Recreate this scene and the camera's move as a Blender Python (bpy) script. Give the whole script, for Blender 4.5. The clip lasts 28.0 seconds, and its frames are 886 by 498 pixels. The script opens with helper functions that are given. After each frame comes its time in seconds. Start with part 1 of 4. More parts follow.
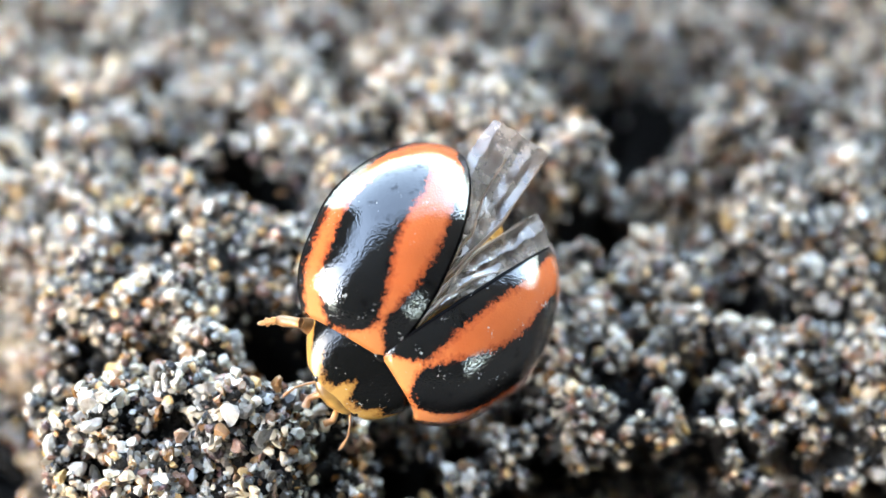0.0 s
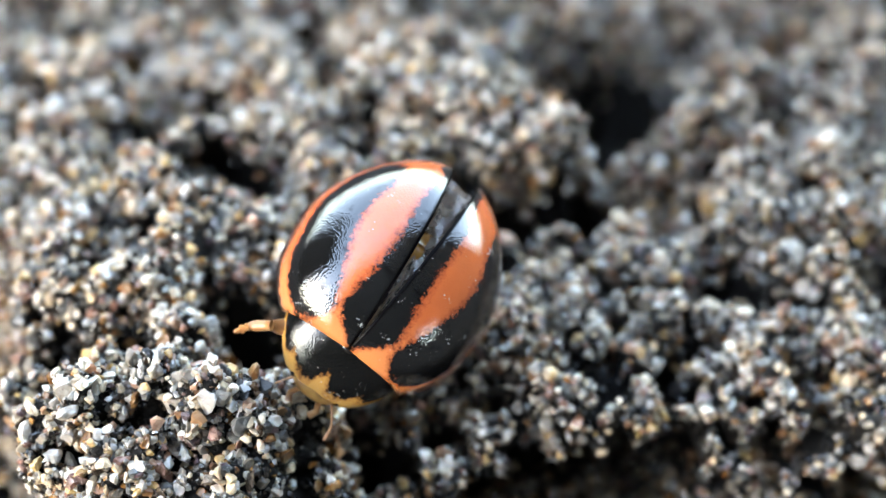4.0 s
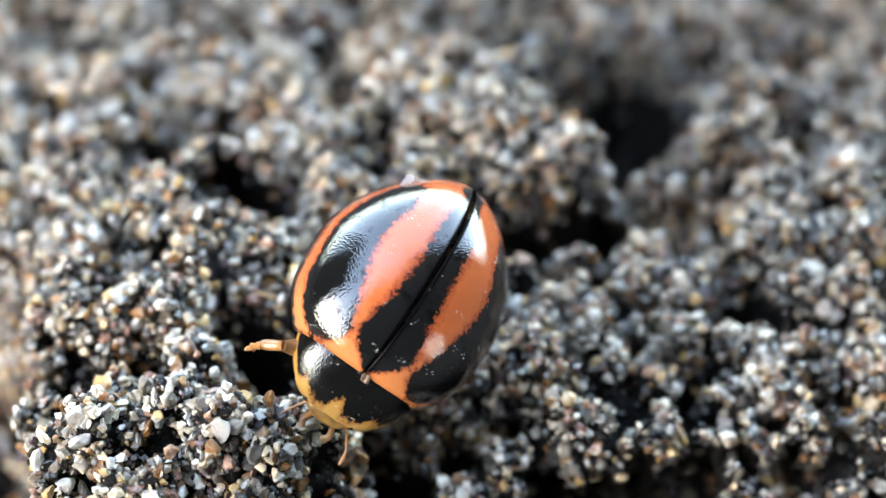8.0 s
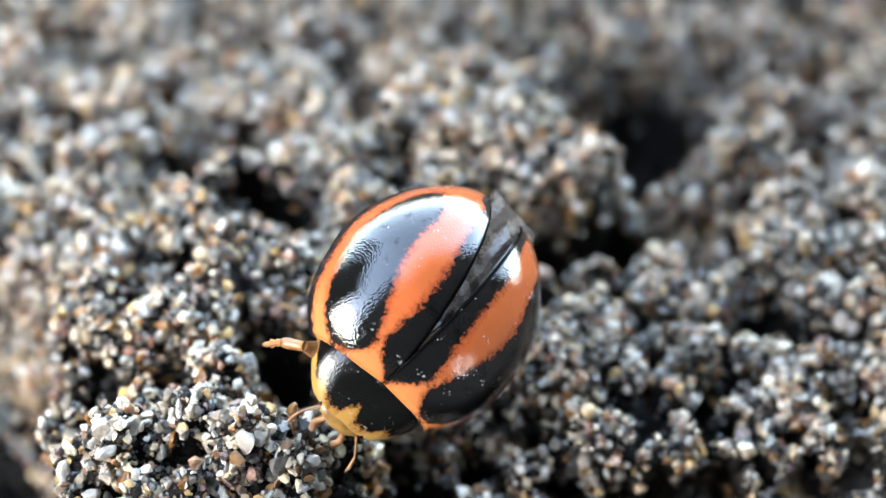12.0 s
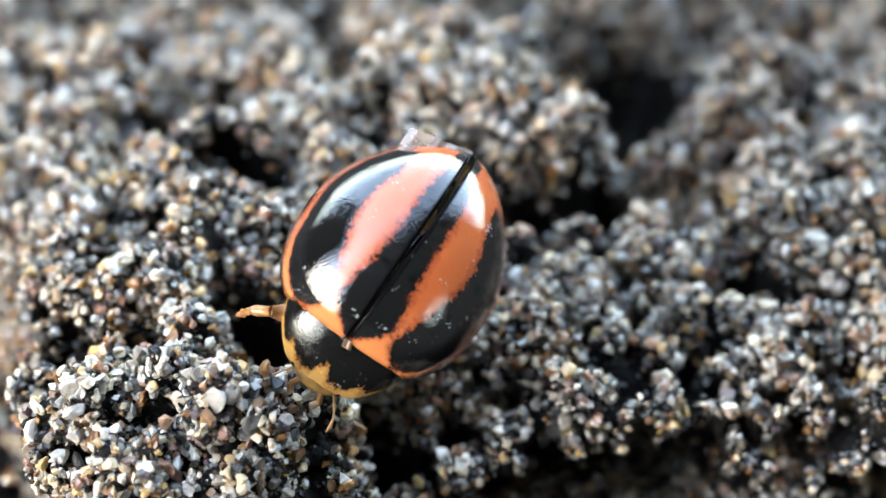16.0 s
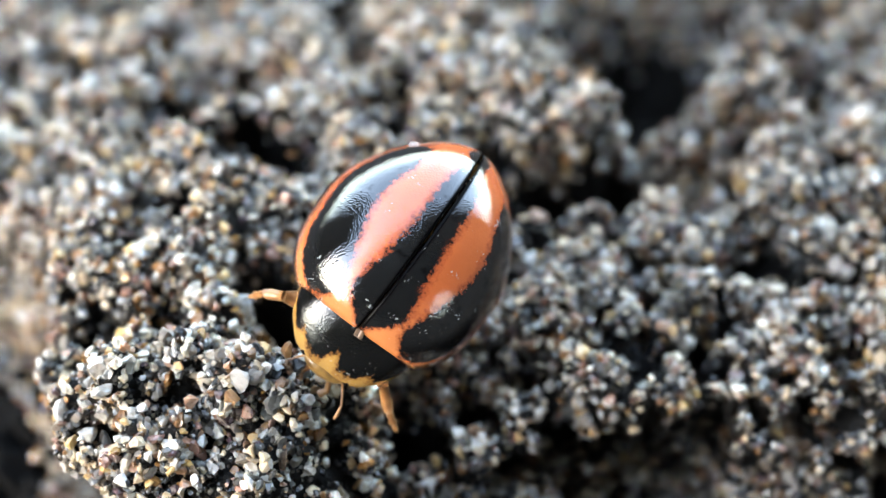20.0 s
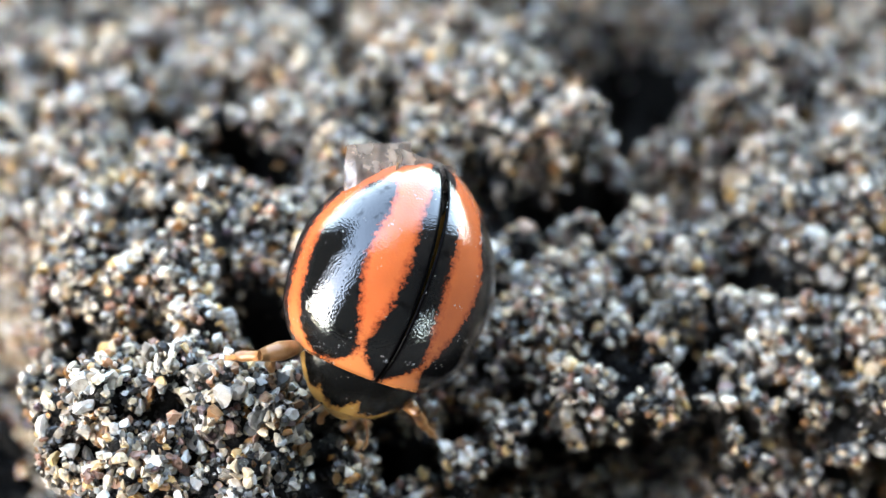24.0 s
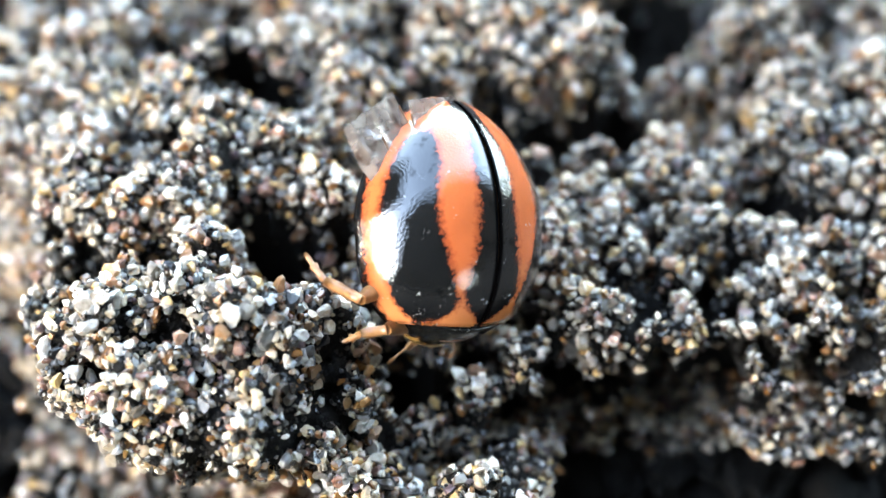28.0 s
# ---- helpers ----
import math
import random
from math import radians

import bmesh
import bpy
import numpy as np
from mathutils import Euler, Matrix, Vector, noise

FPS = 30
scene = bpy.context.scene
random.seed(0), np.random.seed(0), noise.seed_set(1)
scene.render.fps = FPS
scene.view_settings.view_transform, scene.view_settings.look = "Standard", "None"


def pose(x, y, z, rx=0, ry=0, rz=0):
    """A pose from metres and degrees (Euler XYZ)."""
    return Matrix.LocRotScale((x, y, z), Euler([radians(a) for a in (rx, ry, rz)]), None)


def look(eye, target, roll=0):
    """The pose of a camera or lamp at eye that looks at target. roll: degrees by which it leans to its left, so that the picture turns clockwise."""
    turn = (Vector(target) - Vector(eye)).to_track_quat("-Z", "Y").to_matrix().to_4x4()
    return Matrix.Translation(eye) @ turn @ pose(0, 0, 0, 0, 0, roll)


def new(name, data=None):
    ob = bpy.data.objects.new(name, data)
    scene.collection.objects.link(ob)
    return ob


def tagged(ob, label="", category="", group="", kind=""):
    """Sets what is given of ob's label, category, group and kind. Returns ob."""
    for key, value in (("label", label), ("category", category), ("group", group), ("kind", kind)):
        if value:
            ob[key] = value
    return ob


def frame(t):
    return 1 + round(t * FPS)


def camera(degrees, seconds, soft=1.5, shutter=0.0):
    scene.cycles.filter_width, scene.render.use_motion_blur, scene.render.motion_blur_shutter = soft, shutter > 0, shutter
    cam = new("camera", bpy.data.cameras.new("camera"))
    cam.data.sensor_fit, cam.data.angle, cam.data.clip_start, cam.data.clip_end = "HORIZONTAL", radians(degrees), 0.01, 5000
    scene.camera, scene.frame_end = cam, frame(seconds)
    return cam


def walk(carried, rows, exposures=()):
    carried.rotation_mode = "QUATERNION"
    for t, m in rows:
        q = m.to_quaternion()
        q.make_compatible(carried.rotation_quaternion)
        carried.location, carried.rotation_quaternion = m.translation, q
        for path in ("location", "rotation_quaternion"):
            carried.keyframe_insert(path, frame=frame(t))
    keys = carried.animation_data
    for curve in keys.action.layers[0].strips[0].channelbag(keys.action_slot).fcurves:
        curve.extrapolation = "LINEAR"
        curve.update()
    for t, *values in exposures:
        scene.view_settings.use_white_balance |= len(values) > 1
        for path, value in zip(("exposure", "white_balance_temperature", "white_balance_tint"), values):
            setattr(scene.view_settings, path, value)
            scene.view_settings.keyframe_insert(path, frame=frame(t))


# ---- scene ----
MM = 0.001

# ---------------------------------------------------------------- camera and its way
cam = camera(23.0, 28.0)
cam.data.dof.use_dof = True
cam.data.dof.focus_distance = 36.4 * MM
cam.data.dof.aperture_fstop = 74.0

# seconds, place in millimetres, turn in degrees
PATH = [
    (0, 0.820, -22.612, 34.508, 34.203, -0.096, -0.032),
    (0.5, 0.236, -22.412, 34.873, 33.744, -0.692, -0.261),
    (1, 0.751, -22.497, 34.681, 33.749, -0.427, -0.074),
    (1.5, 0.685, -22.507, 34.704, 33.609, -0.544, -0.159),
    (2, 0.862, -22.328, 34.042, 33.771, -0.333, -0.111),
    (2.5, 0.977, -21.753, 33.245, 33.394, -0.322, -0.084),
    (3, 0.925, -21.731, 33.454, 33.218, -0.340, -0.095),
    (3.5, 0.721, -22.245, 34.401, 33.366, -0.752, -0.280),
    (5.5, 1.139, -22.002, 34.588, 33.313, -0.326, -0.042),
    (6, 1.159, -22.359, 34.920, 33.294, -0.157, 0.032),
    (6.5, 1.009, -22.668, 35.355, 33.195, 0.134, 0.207),
    (7, 0.965, -21.619, 33.791, 33.075, -0.269, -0.062),
    (7.5, 0.961, -21.453, 33.829, 32.848, -0.360, -0.092),
    (8, 0.732, -21.530, 34.320, 33.276, -0.312, -0.183),
    (8.5, 0.261, -21.483, 34.431, 33.308, -0.220, -0.117),
    (9, 0.255, -21.551, 34.557, 33.443, -0.201, -0.104),
    (9.5, 0.209, -21.759, 34.897, 33.516, -0.040, -0.042),
    (10, 0.243, -21.733, 34.863, 33.481, -0.060, -0.035),
    (10.5, 0.333, -21.599, 35.018, 33.418, -0.073, 0.006),
    (11, 0.263, -21.683, 34.917, 33.438, -0.108, -0.055),
    (11.5, 0.403, -21.585, 34.809, 33.403, -0.129, -0.041),
    (13.5, 0.612, -21.733, 34.156, 33.176, -0.011, -0.040),
    (14, 0.542, -21.994, 33.634, 33.011, -0.188, -0.130),
    (14.5, 0.487, -21.854, 33.686, 32.419, -0.099, -0.077),
    (15, 0.618, -21.794, 33.621, 32.603, -0.061, -0.019),
    (15.5, 0.818, -21.603, 33.702, 32.694, -0.042, -0.060),
    (16, 0.939, -21.587, 33.760, 32.996, -0.052, -0.093),
    (16.5, 0.959, -21.416, 33.431, 33.076, -0.107, -0.181),
    (17, 0.949, -21.495, 34.084, 32.723, -0.050, -0.159),
    (17.5, 1.269, -21.803, 34.791, 32.839, 0.364, 0.041),
    (18, 1.375, -21.654, 34.978, 32.846, 0.332, 0.016),
    (18.5, 1.546, -21.465, 35.281, 32.674, 0.467, 0.063),
    (19, 1.367, -21.691, 34.857, 33.092, 0.265, -0.021),
    (19.5, 0.918, -22.321, 34.489, 33.036, 0.235, 0.205),
    (20, 0.878, -22.138, 34.638, 32.583, 0.186, 0.203),
    (20.5, 0.953, -22.208, 34.535, 32.737, 0.207, 0.247),
    (21, 0.848, -22.560, 34.384, 32.724, 0.251, 0.301),
    (21.5, 0.971, -22.460, 34.578, 32.430, 0.329, 0.423),
    (23.5, 1.038, -22.173, 34.311, 32.746, 0.477, 0.132),
    (24, 1.241, -21.784, 34.444, 32.611, 0.480, 0.048),
    (24.5, 1.219, -21.803, 34.301, 32.538, 0.372, 0.033),
    (25, 1.242, -21.836, 34.299, 32.473, 0.493, 0.055),
    (25.5, 1.116, -21.898, 34.041, 32.553, 0.343, 0.048),
    (26, 0.945, -21.961, 33.937, 32.426, 0.327, 0.048),
    (26.5, 0.762, -22.153, 33.574, 32.314, 0.298, 0.177),
    (27, 0.859, -22.148, 33.328, 32.191, 0.230, 0.170),
    (27.5, 0.921, -22.206, 33.164, 32.222, 0.311, 0.072),
    (28, 0.905, -22.190, 33.001, 32.218, 0.285, 0.077),
]
walk(cam, [(t, pose(x * MM, y * MM, z * MM, rx, ry, rz)) for t, x, y, z, rx, ry, rz in PATH], exposures=[(0.0, 5.18, 8420, 12), (1.0, 4.85, 8420, 12), (3.0, 4.93, 8420, 12), (6.0, 4.98, 8420, 12), (8.0, 4.85, 8420, 12), (9.0, 4.98, 8420, 12), (10.0, 4.91, 8420, 12), (11.0, 4.93, 8420, 12), (14.0, 4.91, 8420, 12), (15.0, 5.13, 8420, 12), (16.0, 4.85, 8420, 12), (17.0, 4.85, 8420, 12), (19.0, 4.93, 8420, 12), (20.0, 4.91, 8420, 12), (21.0, 5.06, 8420, 12), (24.0, 4.98, 8420, 12), (25.0, 5.15, 8420, 12), (26.0, 4.91, 8200, 12), (27.0, 5.05, 8200, 10.5), (28.0, 5.31, 8200, 10.5)])

# ---------------------------------------------------------------- sky and sun
SUN_FROM = Vector((-0.85, -0.36, 0.38)).normalized()
world = bpy.data.worlds.new("sky")
scene.world = world
world.use_nodes = True
wn = world.node_tree.nodes
sky = wn.new("ShaderNodeTexSky")
sky.sky_type = "NISHITA"
sky.sun_disc = False
sky.sun_elevation = math.asin(SUN_FROM.z)
sky.sun_rotation = math.atan2(SUN_FROM.x, SUN_FROM.y)
sky.dust_density = 0.2
wn["Background"].inputs["Strength"].default_value = 0.15
world.node_tree.links.new(sky.outputs["Color"], wn["Background"].inputs["Color"])

sun_data = bpy.data.lights.new("sun", "SUN")
sun_data.energy = 0.10
sun_data.angle = radians(20)
sun_data.color = (0.92, 0.96, 1.0)
sun = new("sun", sun_data)
sun.matrix_world = look(SUN_FROM * 0.5, (0, 0, 0))


# ---------------------------------------------------------------- materials
def material(name):
    m = bpy.data.materials.new(name)
    m.use_nodes = True
    nt = m.node_tree
    return m, nt, nt.nodes["Principled BSDF"]


def link(nt, a, b):
    nt.links.new(a, b)


def ramp(nt, stops, mode="LINEAR"):
    r = nt.nodes.new("ShaderNodeValToRGB")
    r.color_ramp.interpolation = mode
    els = r.color_ramp.elements
    while len(els) < len(stops):
        els.new(0.5)
    for e, (p, c) in zip(els, stops):
        e.position, e.color = p, (*c, 1)
    return r


def texture(nt, kind, scale, detail=3.0):
    """A noise or voronoi texture in object space; scale in cells a millimetre."""
    co = nt.nodes.new("ShaderNodeTexCoord")
    tx = nt.nodes.new("ShaderNodeTexNoise" if kind == "noise" else "ShaderNodeTexVoronoi")
    tx.inputs["Scale"].default_value = scale / MM
    if kind == "noise":
        tx.inputs["Detail"].default_value = detail
    link(nt, co.outputs["Object"], tx.inputs["Vector"])
    return tx


def bump(nt, bsdf, height, distance, strength=1.0):
    b = nt.nodes.new("ShaderNodeBump")
    b.inputs["Distance"].default_value = distance * MM
    b.inputs["Strength"].default_value = strength
    link(nt, height, b.inputs["Height"])
    link(nt, b.outputs["Normal"], bsdf.inputs["Normal"])


def mix(nt, fac, a, b, blend="MIX"):
    m = nt.nodes.new("ShaderNodeMix")
    m.data_type, m.blend_type = "RGBA", blend
    for sock, v in ((m.inputs[0], fac), (m.inputs[6], a), (m.inputs[7], b)):
        if isinstance(v, (int, float)):
            sock.default_value = v
        elif isinstance(v, tuple):
            sock.default_value = (*v, 1)
        else:
            link(nt, v, sock)
    return m.outputs[2]


def calc(nt, op, a, b=0.0):
    m = nt.nodes.new("ShaderNodeMath")
    m.operation = op
    for sock, v in zip(m.inputs, (a, b)):
        if isinstance(v, (int, float)):
            sock.default_value = v
        else:
            link(nt, v, sock)
    return m.outputs[0]


COARSE = [
    (0.00, (0.011, 0.009, 0.008)), (0.07, (0.055, 0.038, 0.026)), (0.15, (0.095, 0.09, 0.081)), (0.24, (0.185, 0.150, 0.116)), (0.35, (0.14, 0.063, 0.022)), (0.42, (0.46, 0.345, 0.225)),
    (0.52, (0.25, 0.112, 0.034)), (0.59, (0.56, 0.475, 0.37)), (0.72, (0.40, 0.365, 0.325)), (0.81, (0.25, 0.13, 0.095)), (0.86, (0.067, 0.034, 0.037)), (0.89, (0.495, 0.311, 0.129)), (0.93, (0.575, 0.51, 0.435))]
# fine dark minerals, darkened further to paint shade between the coarse grains
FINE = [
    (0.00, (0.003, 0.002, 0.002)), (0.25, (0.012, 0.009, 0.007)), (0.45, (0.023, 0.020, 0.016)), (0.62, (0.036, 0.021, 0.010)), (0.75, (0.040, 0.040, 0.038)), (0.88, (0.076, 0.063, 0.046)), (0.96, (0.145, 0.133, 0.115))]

PALE = [(0.00, (0.510, 0.493, 0.451)), (0.30, (0.357, 0.348, 0.332)), (0.55, (0.408, 0.315, 0.204)), (0.75, (0.289, 0.153, 0.093)), (0.88, (0.255, 0.128, 0.041))]


def make_sand(name, minerals):
    """Quartz, feldspar and dark mineral grains, each with its own colour."""
    m, nt, p = material(name)
    geo = nt.nodes.new("ShaderNodeNewGeometry")
    inf = nt.nodes.new("ShaderNodeObjectInfo")
    rnd = calc(nt, "FRACT", calc(nt, "ADD", geo.outputs["Random Per Island"], inf.outputs["Random"]))
    col = ramp(nt, minerals, "CONSTANT")
    link(nt, rnd, col.inputs[0])
    grain = texture(nt, "noise", 9.0, 4.0)
    stain = ramp(nt, [(0.35, (0.60, 0.54, 0.47)), (0.62, (1.0, 1.0, 1.0))])
    link(nt, grain.outputs[0], stain.inputs[0])
    # shade painted into the sand: darker towards the right, with a wandering edge
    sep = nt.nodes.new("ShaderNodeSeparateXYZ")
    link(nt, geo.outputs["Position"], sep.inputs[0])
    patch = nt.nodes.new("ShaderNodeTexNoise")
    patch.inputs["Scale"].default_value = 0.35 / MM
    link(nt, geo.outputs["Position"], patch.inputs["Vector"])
    shaded = nt.nodes.new("ShaderNodeMapRange")
    shaded.inputs["From Min"].default_value, shaded.inputs["From Max"].default_value = 0.2, 3.4
    shaded.inputs["To Min"].default_value, shaded.inputs["To Max"].default_value = 1.0, 0.78
    link(nt, calc(nt, "ADD", calc(nt, "MULTIPLY", sep.outputs[0], 1.0 / MM), calc(nt, "MULTIPLY", calc(nt, "SUBTRACT", patch.outputs[0], 0.5), 6.0)), shaded.inputs["Value"])
    unshaded = mix(nt, 0.85, col.outputs[0], stain.outputs[0], "MULTIPLY")
    darkened = nt.nodes.new("ShaderNodeVectorMath")
    darkened.operation = "SCALE"
    link(nt, unshaded, darkened.inputs[0])
    link(nt, shaded.outputs["Result"], darkened.inputs["Scale"])
    link(nt, darkened.outputs[0], p.inputs["Base Color"])
    rough = calc(nt, "ADD", calc(nt, "MULTIPLY", calc(nt, "FRACT", calc(nt, "MULTIPLY", rnd, 17.0)), 0.42), 0.08)
    link(nt, rough, p.inputs["Roughness"])
    p.inputs["IOR"].default_value = 1.54
    clear = calc(nt, "MULTIPLY", calc(nt, "GREATER_THAN", calc(nt, "FRACT", calc(nt, "MULTIPLY", rnd, 43.0)), 0.50), 0.35)
    link(nt, clear, p.inputs["Transmission Weight"])
    # light seeps into the grains
    p.inputs["Subsurface Weight"].default_value = 0.4
    p.inputs["Subsurface Radius"].default_value = (1.0, 0.8, 0.65)
    p.inputs["Subsurface Scale"].default_value = 0.12 * MM
    bump(nt, p, grain.outputs[0], 0.05, 0.6)
    return m


def make_soil():
    """Dark damp silt holding the grains together, blackened to paint shade into the gaps."""
    m, nt, p = material("soil")
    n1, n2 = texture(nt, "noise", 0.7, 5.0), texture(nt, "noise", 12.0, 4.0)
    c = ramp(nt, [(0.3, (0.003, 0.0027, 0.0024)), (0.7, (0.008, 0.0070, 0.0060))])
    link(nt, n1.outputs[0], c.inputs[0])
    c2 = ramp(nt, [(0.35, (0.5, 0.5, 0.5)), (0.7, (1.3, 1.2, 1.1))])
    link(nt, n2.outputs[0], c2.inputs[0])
    shaded = mix(nt, 1.0, c.outputs[0], c2.outputs[0], "MULTIPLY")
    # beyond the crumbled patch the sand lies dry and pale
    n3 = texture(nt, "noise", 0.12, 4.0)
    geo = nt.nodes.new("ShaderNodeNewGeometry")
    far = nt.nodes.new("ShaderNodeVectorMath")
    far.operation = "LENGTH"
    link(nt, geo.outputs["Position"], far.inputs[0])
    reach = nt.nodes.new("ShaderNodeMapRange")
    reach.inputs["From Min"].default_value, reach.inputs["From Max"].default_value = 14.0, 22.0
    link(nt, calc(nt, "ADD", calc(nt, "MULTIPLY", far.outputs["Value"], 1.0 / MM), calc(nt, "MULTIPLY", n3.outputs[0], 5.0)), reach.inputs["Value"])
    unshaded = ramp(nt, [(0.3, (0.03, 0.027, 0.024)), (0.7, (0.10, 0.088, 0.075))])
    link(nt, n2.outputs[0], unshaded.inputs[0])
    link(nt, mix(nt, reach.outputs["Result"], shaded, unshaded.outputs[0]), p.inputs["Base Color"])
    p.inputs["Roughness"].default_value = 0.9
    p.inputs["Specular IOR Level"].default_value = 0.12
    bump(nt, p, n2.outputs[0], 0.08)
    return m


def make_shell(name, light, pale, dark, coat=1.0, dull=0.0):
    """Glossy chitin: coloured ground with black markings (the attribute 'mark' is positive inside them)."""
    m, nt, p = material(name)
    at = nt.nodes.new("ShaderNodeAttribute")
    at.attribute_name = "mark"
    tip = nt.nodes.new("ShaderNodeAttribute")
    tip.attribute_name = "pale"
    n1, n2 = texture(nt, "noise", 8.0, 6.0), texture(nt, "noise", 1.1, 3.0)
    n3 = texture(nt, "noise", 34.0, 3.0)
    n6 = texture(nt, "noise", 13.0, 2.0)
    wave = calc(nt, "ADD", calc(nt, "MULTIPLY", calc(nt, "SUBTRACT", n1.outputs[0], 0.5), 0.20), calc(nt, "ADD", calc(nt, "MULTIPLY", calc(nt, "SUBTRACT", n3.outputs[0], 0.5), 0.14), calc(nt, "MULTIPLY", calc(nt, "SUBTRACT", n6.outputs[0], 0.5), 0.20)))
    ragged = calc(nt, "ADD", at.outputs["Fac"], wave)
    mr = nt.nodes.new("ShaderNodeMapRange")
    mr.inputs["From Min"].default_value, mr.inputs["From Max"].default_value = -0.035, 0.045
    link(nt, ragged, mr.inputs["Value"])
    tone = ramp(nt, [(0.3, tuple(v * 0.85 for v in light)), (0.7, tuple(min(1, v * 1.12) for v in light))])
    link(nt, n2.outputs[0], tone.inputs[0])
    ground = mix(nt, tip.outputs["Fac"], tone.outputs[0], pale)
    # a reddish-brown fringe where the pigment thins out
    fringe = nt.nodes.new("ShaderNodeMapRange")
    fringe.inputs["From Min"].default_value, fringe.inputs["From Max"].default_value = -0.13, 0.02
    link(nt, ragged, fringe.inputs["Value"])
    ground = mix(nt, calc(nt, "MULTIPLY", fringe.outputs["Result"], 0.75), ground, tuple(v * k for v, k in zip(light, (0.42, 0.22, 0.25))))
    shell = mix(nt, mr.outputs["Result"], ground, dark)
    n4, n5 = texture(nt, "noise", 3.0, 2.0), texture(nt, "noise", 22.0, 4.0)
    dust = ramp(nt, [(0.675, (0, 0, 0)), (0.735, (1, 1, 1))])
    link(nt, calc(nt, "MULTIPLY", calc(nt, "ADD", n4.outputs[0], 0.42), n5.outputs[0]), dust.inputs[0])
    link(nt, mix(nt, calc(nt, "MULTIPLY", dust.outputs[0], 0.75), shell, (0.26, 0.26, 0.25)), p.inputs["Base Color"])
    pits = texture(nt, "voronoi", 27.0)
    bump(nt, p, pits.outputs["Distance"], 0.006, 0.35)
    fine = nt.nodes.new("ShaderNodeBump")
    fine.inputs["Distance"].default_value = 0.008 * MM
    fine.inputs["Strength"].default_value = 0.36
    link(nt, pits.outputs["Distance"], fine.inputs["Height"])
    link(nt, fine.outputs["Normal"], p.inputs["Coat Normal"])
    p.inputs["Coat IOR"].default_value = 1.64
    rim = nt.nodes.new("ShaderNodeAttribute")
    rim.attribute_name = "matte"
    link(nt, calc(nt, "ADD", calc(nt, "MULTIPLY", rim.outputs["Fac"], 0.55), 0.16), p.inputs["Roughness"])
    spots = ramp(nt, [(0.58, (1, 1, 1)), (0.70, (0.35, 0.35, 0.35))])
    link(nt, texture(nt, "noise", 5.0, 7.0).outputs[0], spots.inputs[0])
    link(nt, calc(nt, "MULTIPLY", calc(nt, "MULTIPLY", calc(nt, "SUBTRACT", 1.0, rim.outputs["Fac"]), spots.outputs[0]), coat), p.inputs["Coat Weight"])
    smear = ramp(nt, [(0.46, (0.03, 0.03, 0.03)), (0.64, (0.12, 0.12, 0.12))])
    link(nt, n4.outputs[0], smear.inputs[0])
    link(nt, calc(nt, "ADD", smear.outputs[0], dull), p.inputs["Coat Roughness"])
    p.inputs["IOR"].default_value = 1.5
    link(nt, calc(nt, "MULTIPLY", calc(nt, "SUBTRACT", 1.0, rim.outputs["Fac"]), 0.06), p.inputs["Specular IOR Level"])
    return m


def make_plain(name, a, b, rough=0.35, scale=5.0, relief=0.01):
    m, nt, p = material(name)
    n = texture(nt, "noise", scale, 4.0)
    c = ramp(nt, [(0.3, a), (0.7, b)])
    link(nt, n.outputs[0], c.inputs[0])
    link(nt, c.outputs[0], p.inputs["Base Color"])
    p.inputs["Roughness"].default_value = rough
    p.inputs["IOR"].default_value = 1.5
    bump(nt, p, n.outputs[0], relief)
    return m


def make_membrane():
    """Thin smoky wing skin with brown veins."""
    m, nt, p = material("wing_membrane")
    n = texture(nt, "noise", 3.4, 5.0)
    c = ramp(nt, [(0.36, (0.075, 0.042, 0.028)), (0.64, (0.29, 0.225, 0.18))])
    link(nt, n.outputs[0], c.inputs[0])
    link(nt, c.outputs[0], p.inputs["Base Color"])
    p.inputs["Roughness"].default_value = 0.16
    p.inputs["Alpha"].default_value = 0.72
    p.inputs["IOR"].default_value = 1.75
    bump(nt, p, n.outputs[0], 0.03, 0.6)
    return m


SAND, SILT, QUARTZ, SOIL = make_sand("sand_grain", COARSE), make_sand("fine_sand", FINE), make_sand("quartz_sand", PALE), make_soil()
ELYTRON = make_shell("elytron_shell", (0.335, 0.068, 0.018), (0.43, 0.15, 0.05), (0.0010, 0.0007, 0.0007))
PRONOTUM = make_shell("pronotum_shell", (0.24, 0.115, 0.024), (0.27, 0.155, 0.05), (0.0014, 0.0012, 0.0010), 0.42, 0.10)
BLACK = make_plain("black_chitin", (0.003, 0.0025, 0.002), (0.008, 0.006, 0.005), 0.22)
AMBER = make_plain("amber_chitin", (0.17, 0.062, 0.018), (0.30, 0.135, 0.050), 0.32)
YELLOW = make_plain("yellow_abdomen", (0.20, 0.068, 0.010), (0.42, 0.19, 0.042), 0.20, 3.0, 0.03)
FACE = make_plain("yellow_face", (0.10, 0.045, 0.010), (0.26, 0.135, 0.035), 0.30, 4.0)
BROWN = make_plain("brown_chitin", (0.09, 0.035, 0.014), (0.22, 0.09, 0.030), 0.30)
MEMBRANE = make_membrane()
VEIN = make_plain("wing_vein", (0.10, 0.055, 0.03), (0.20, 0.11, 0.06), 0.3)


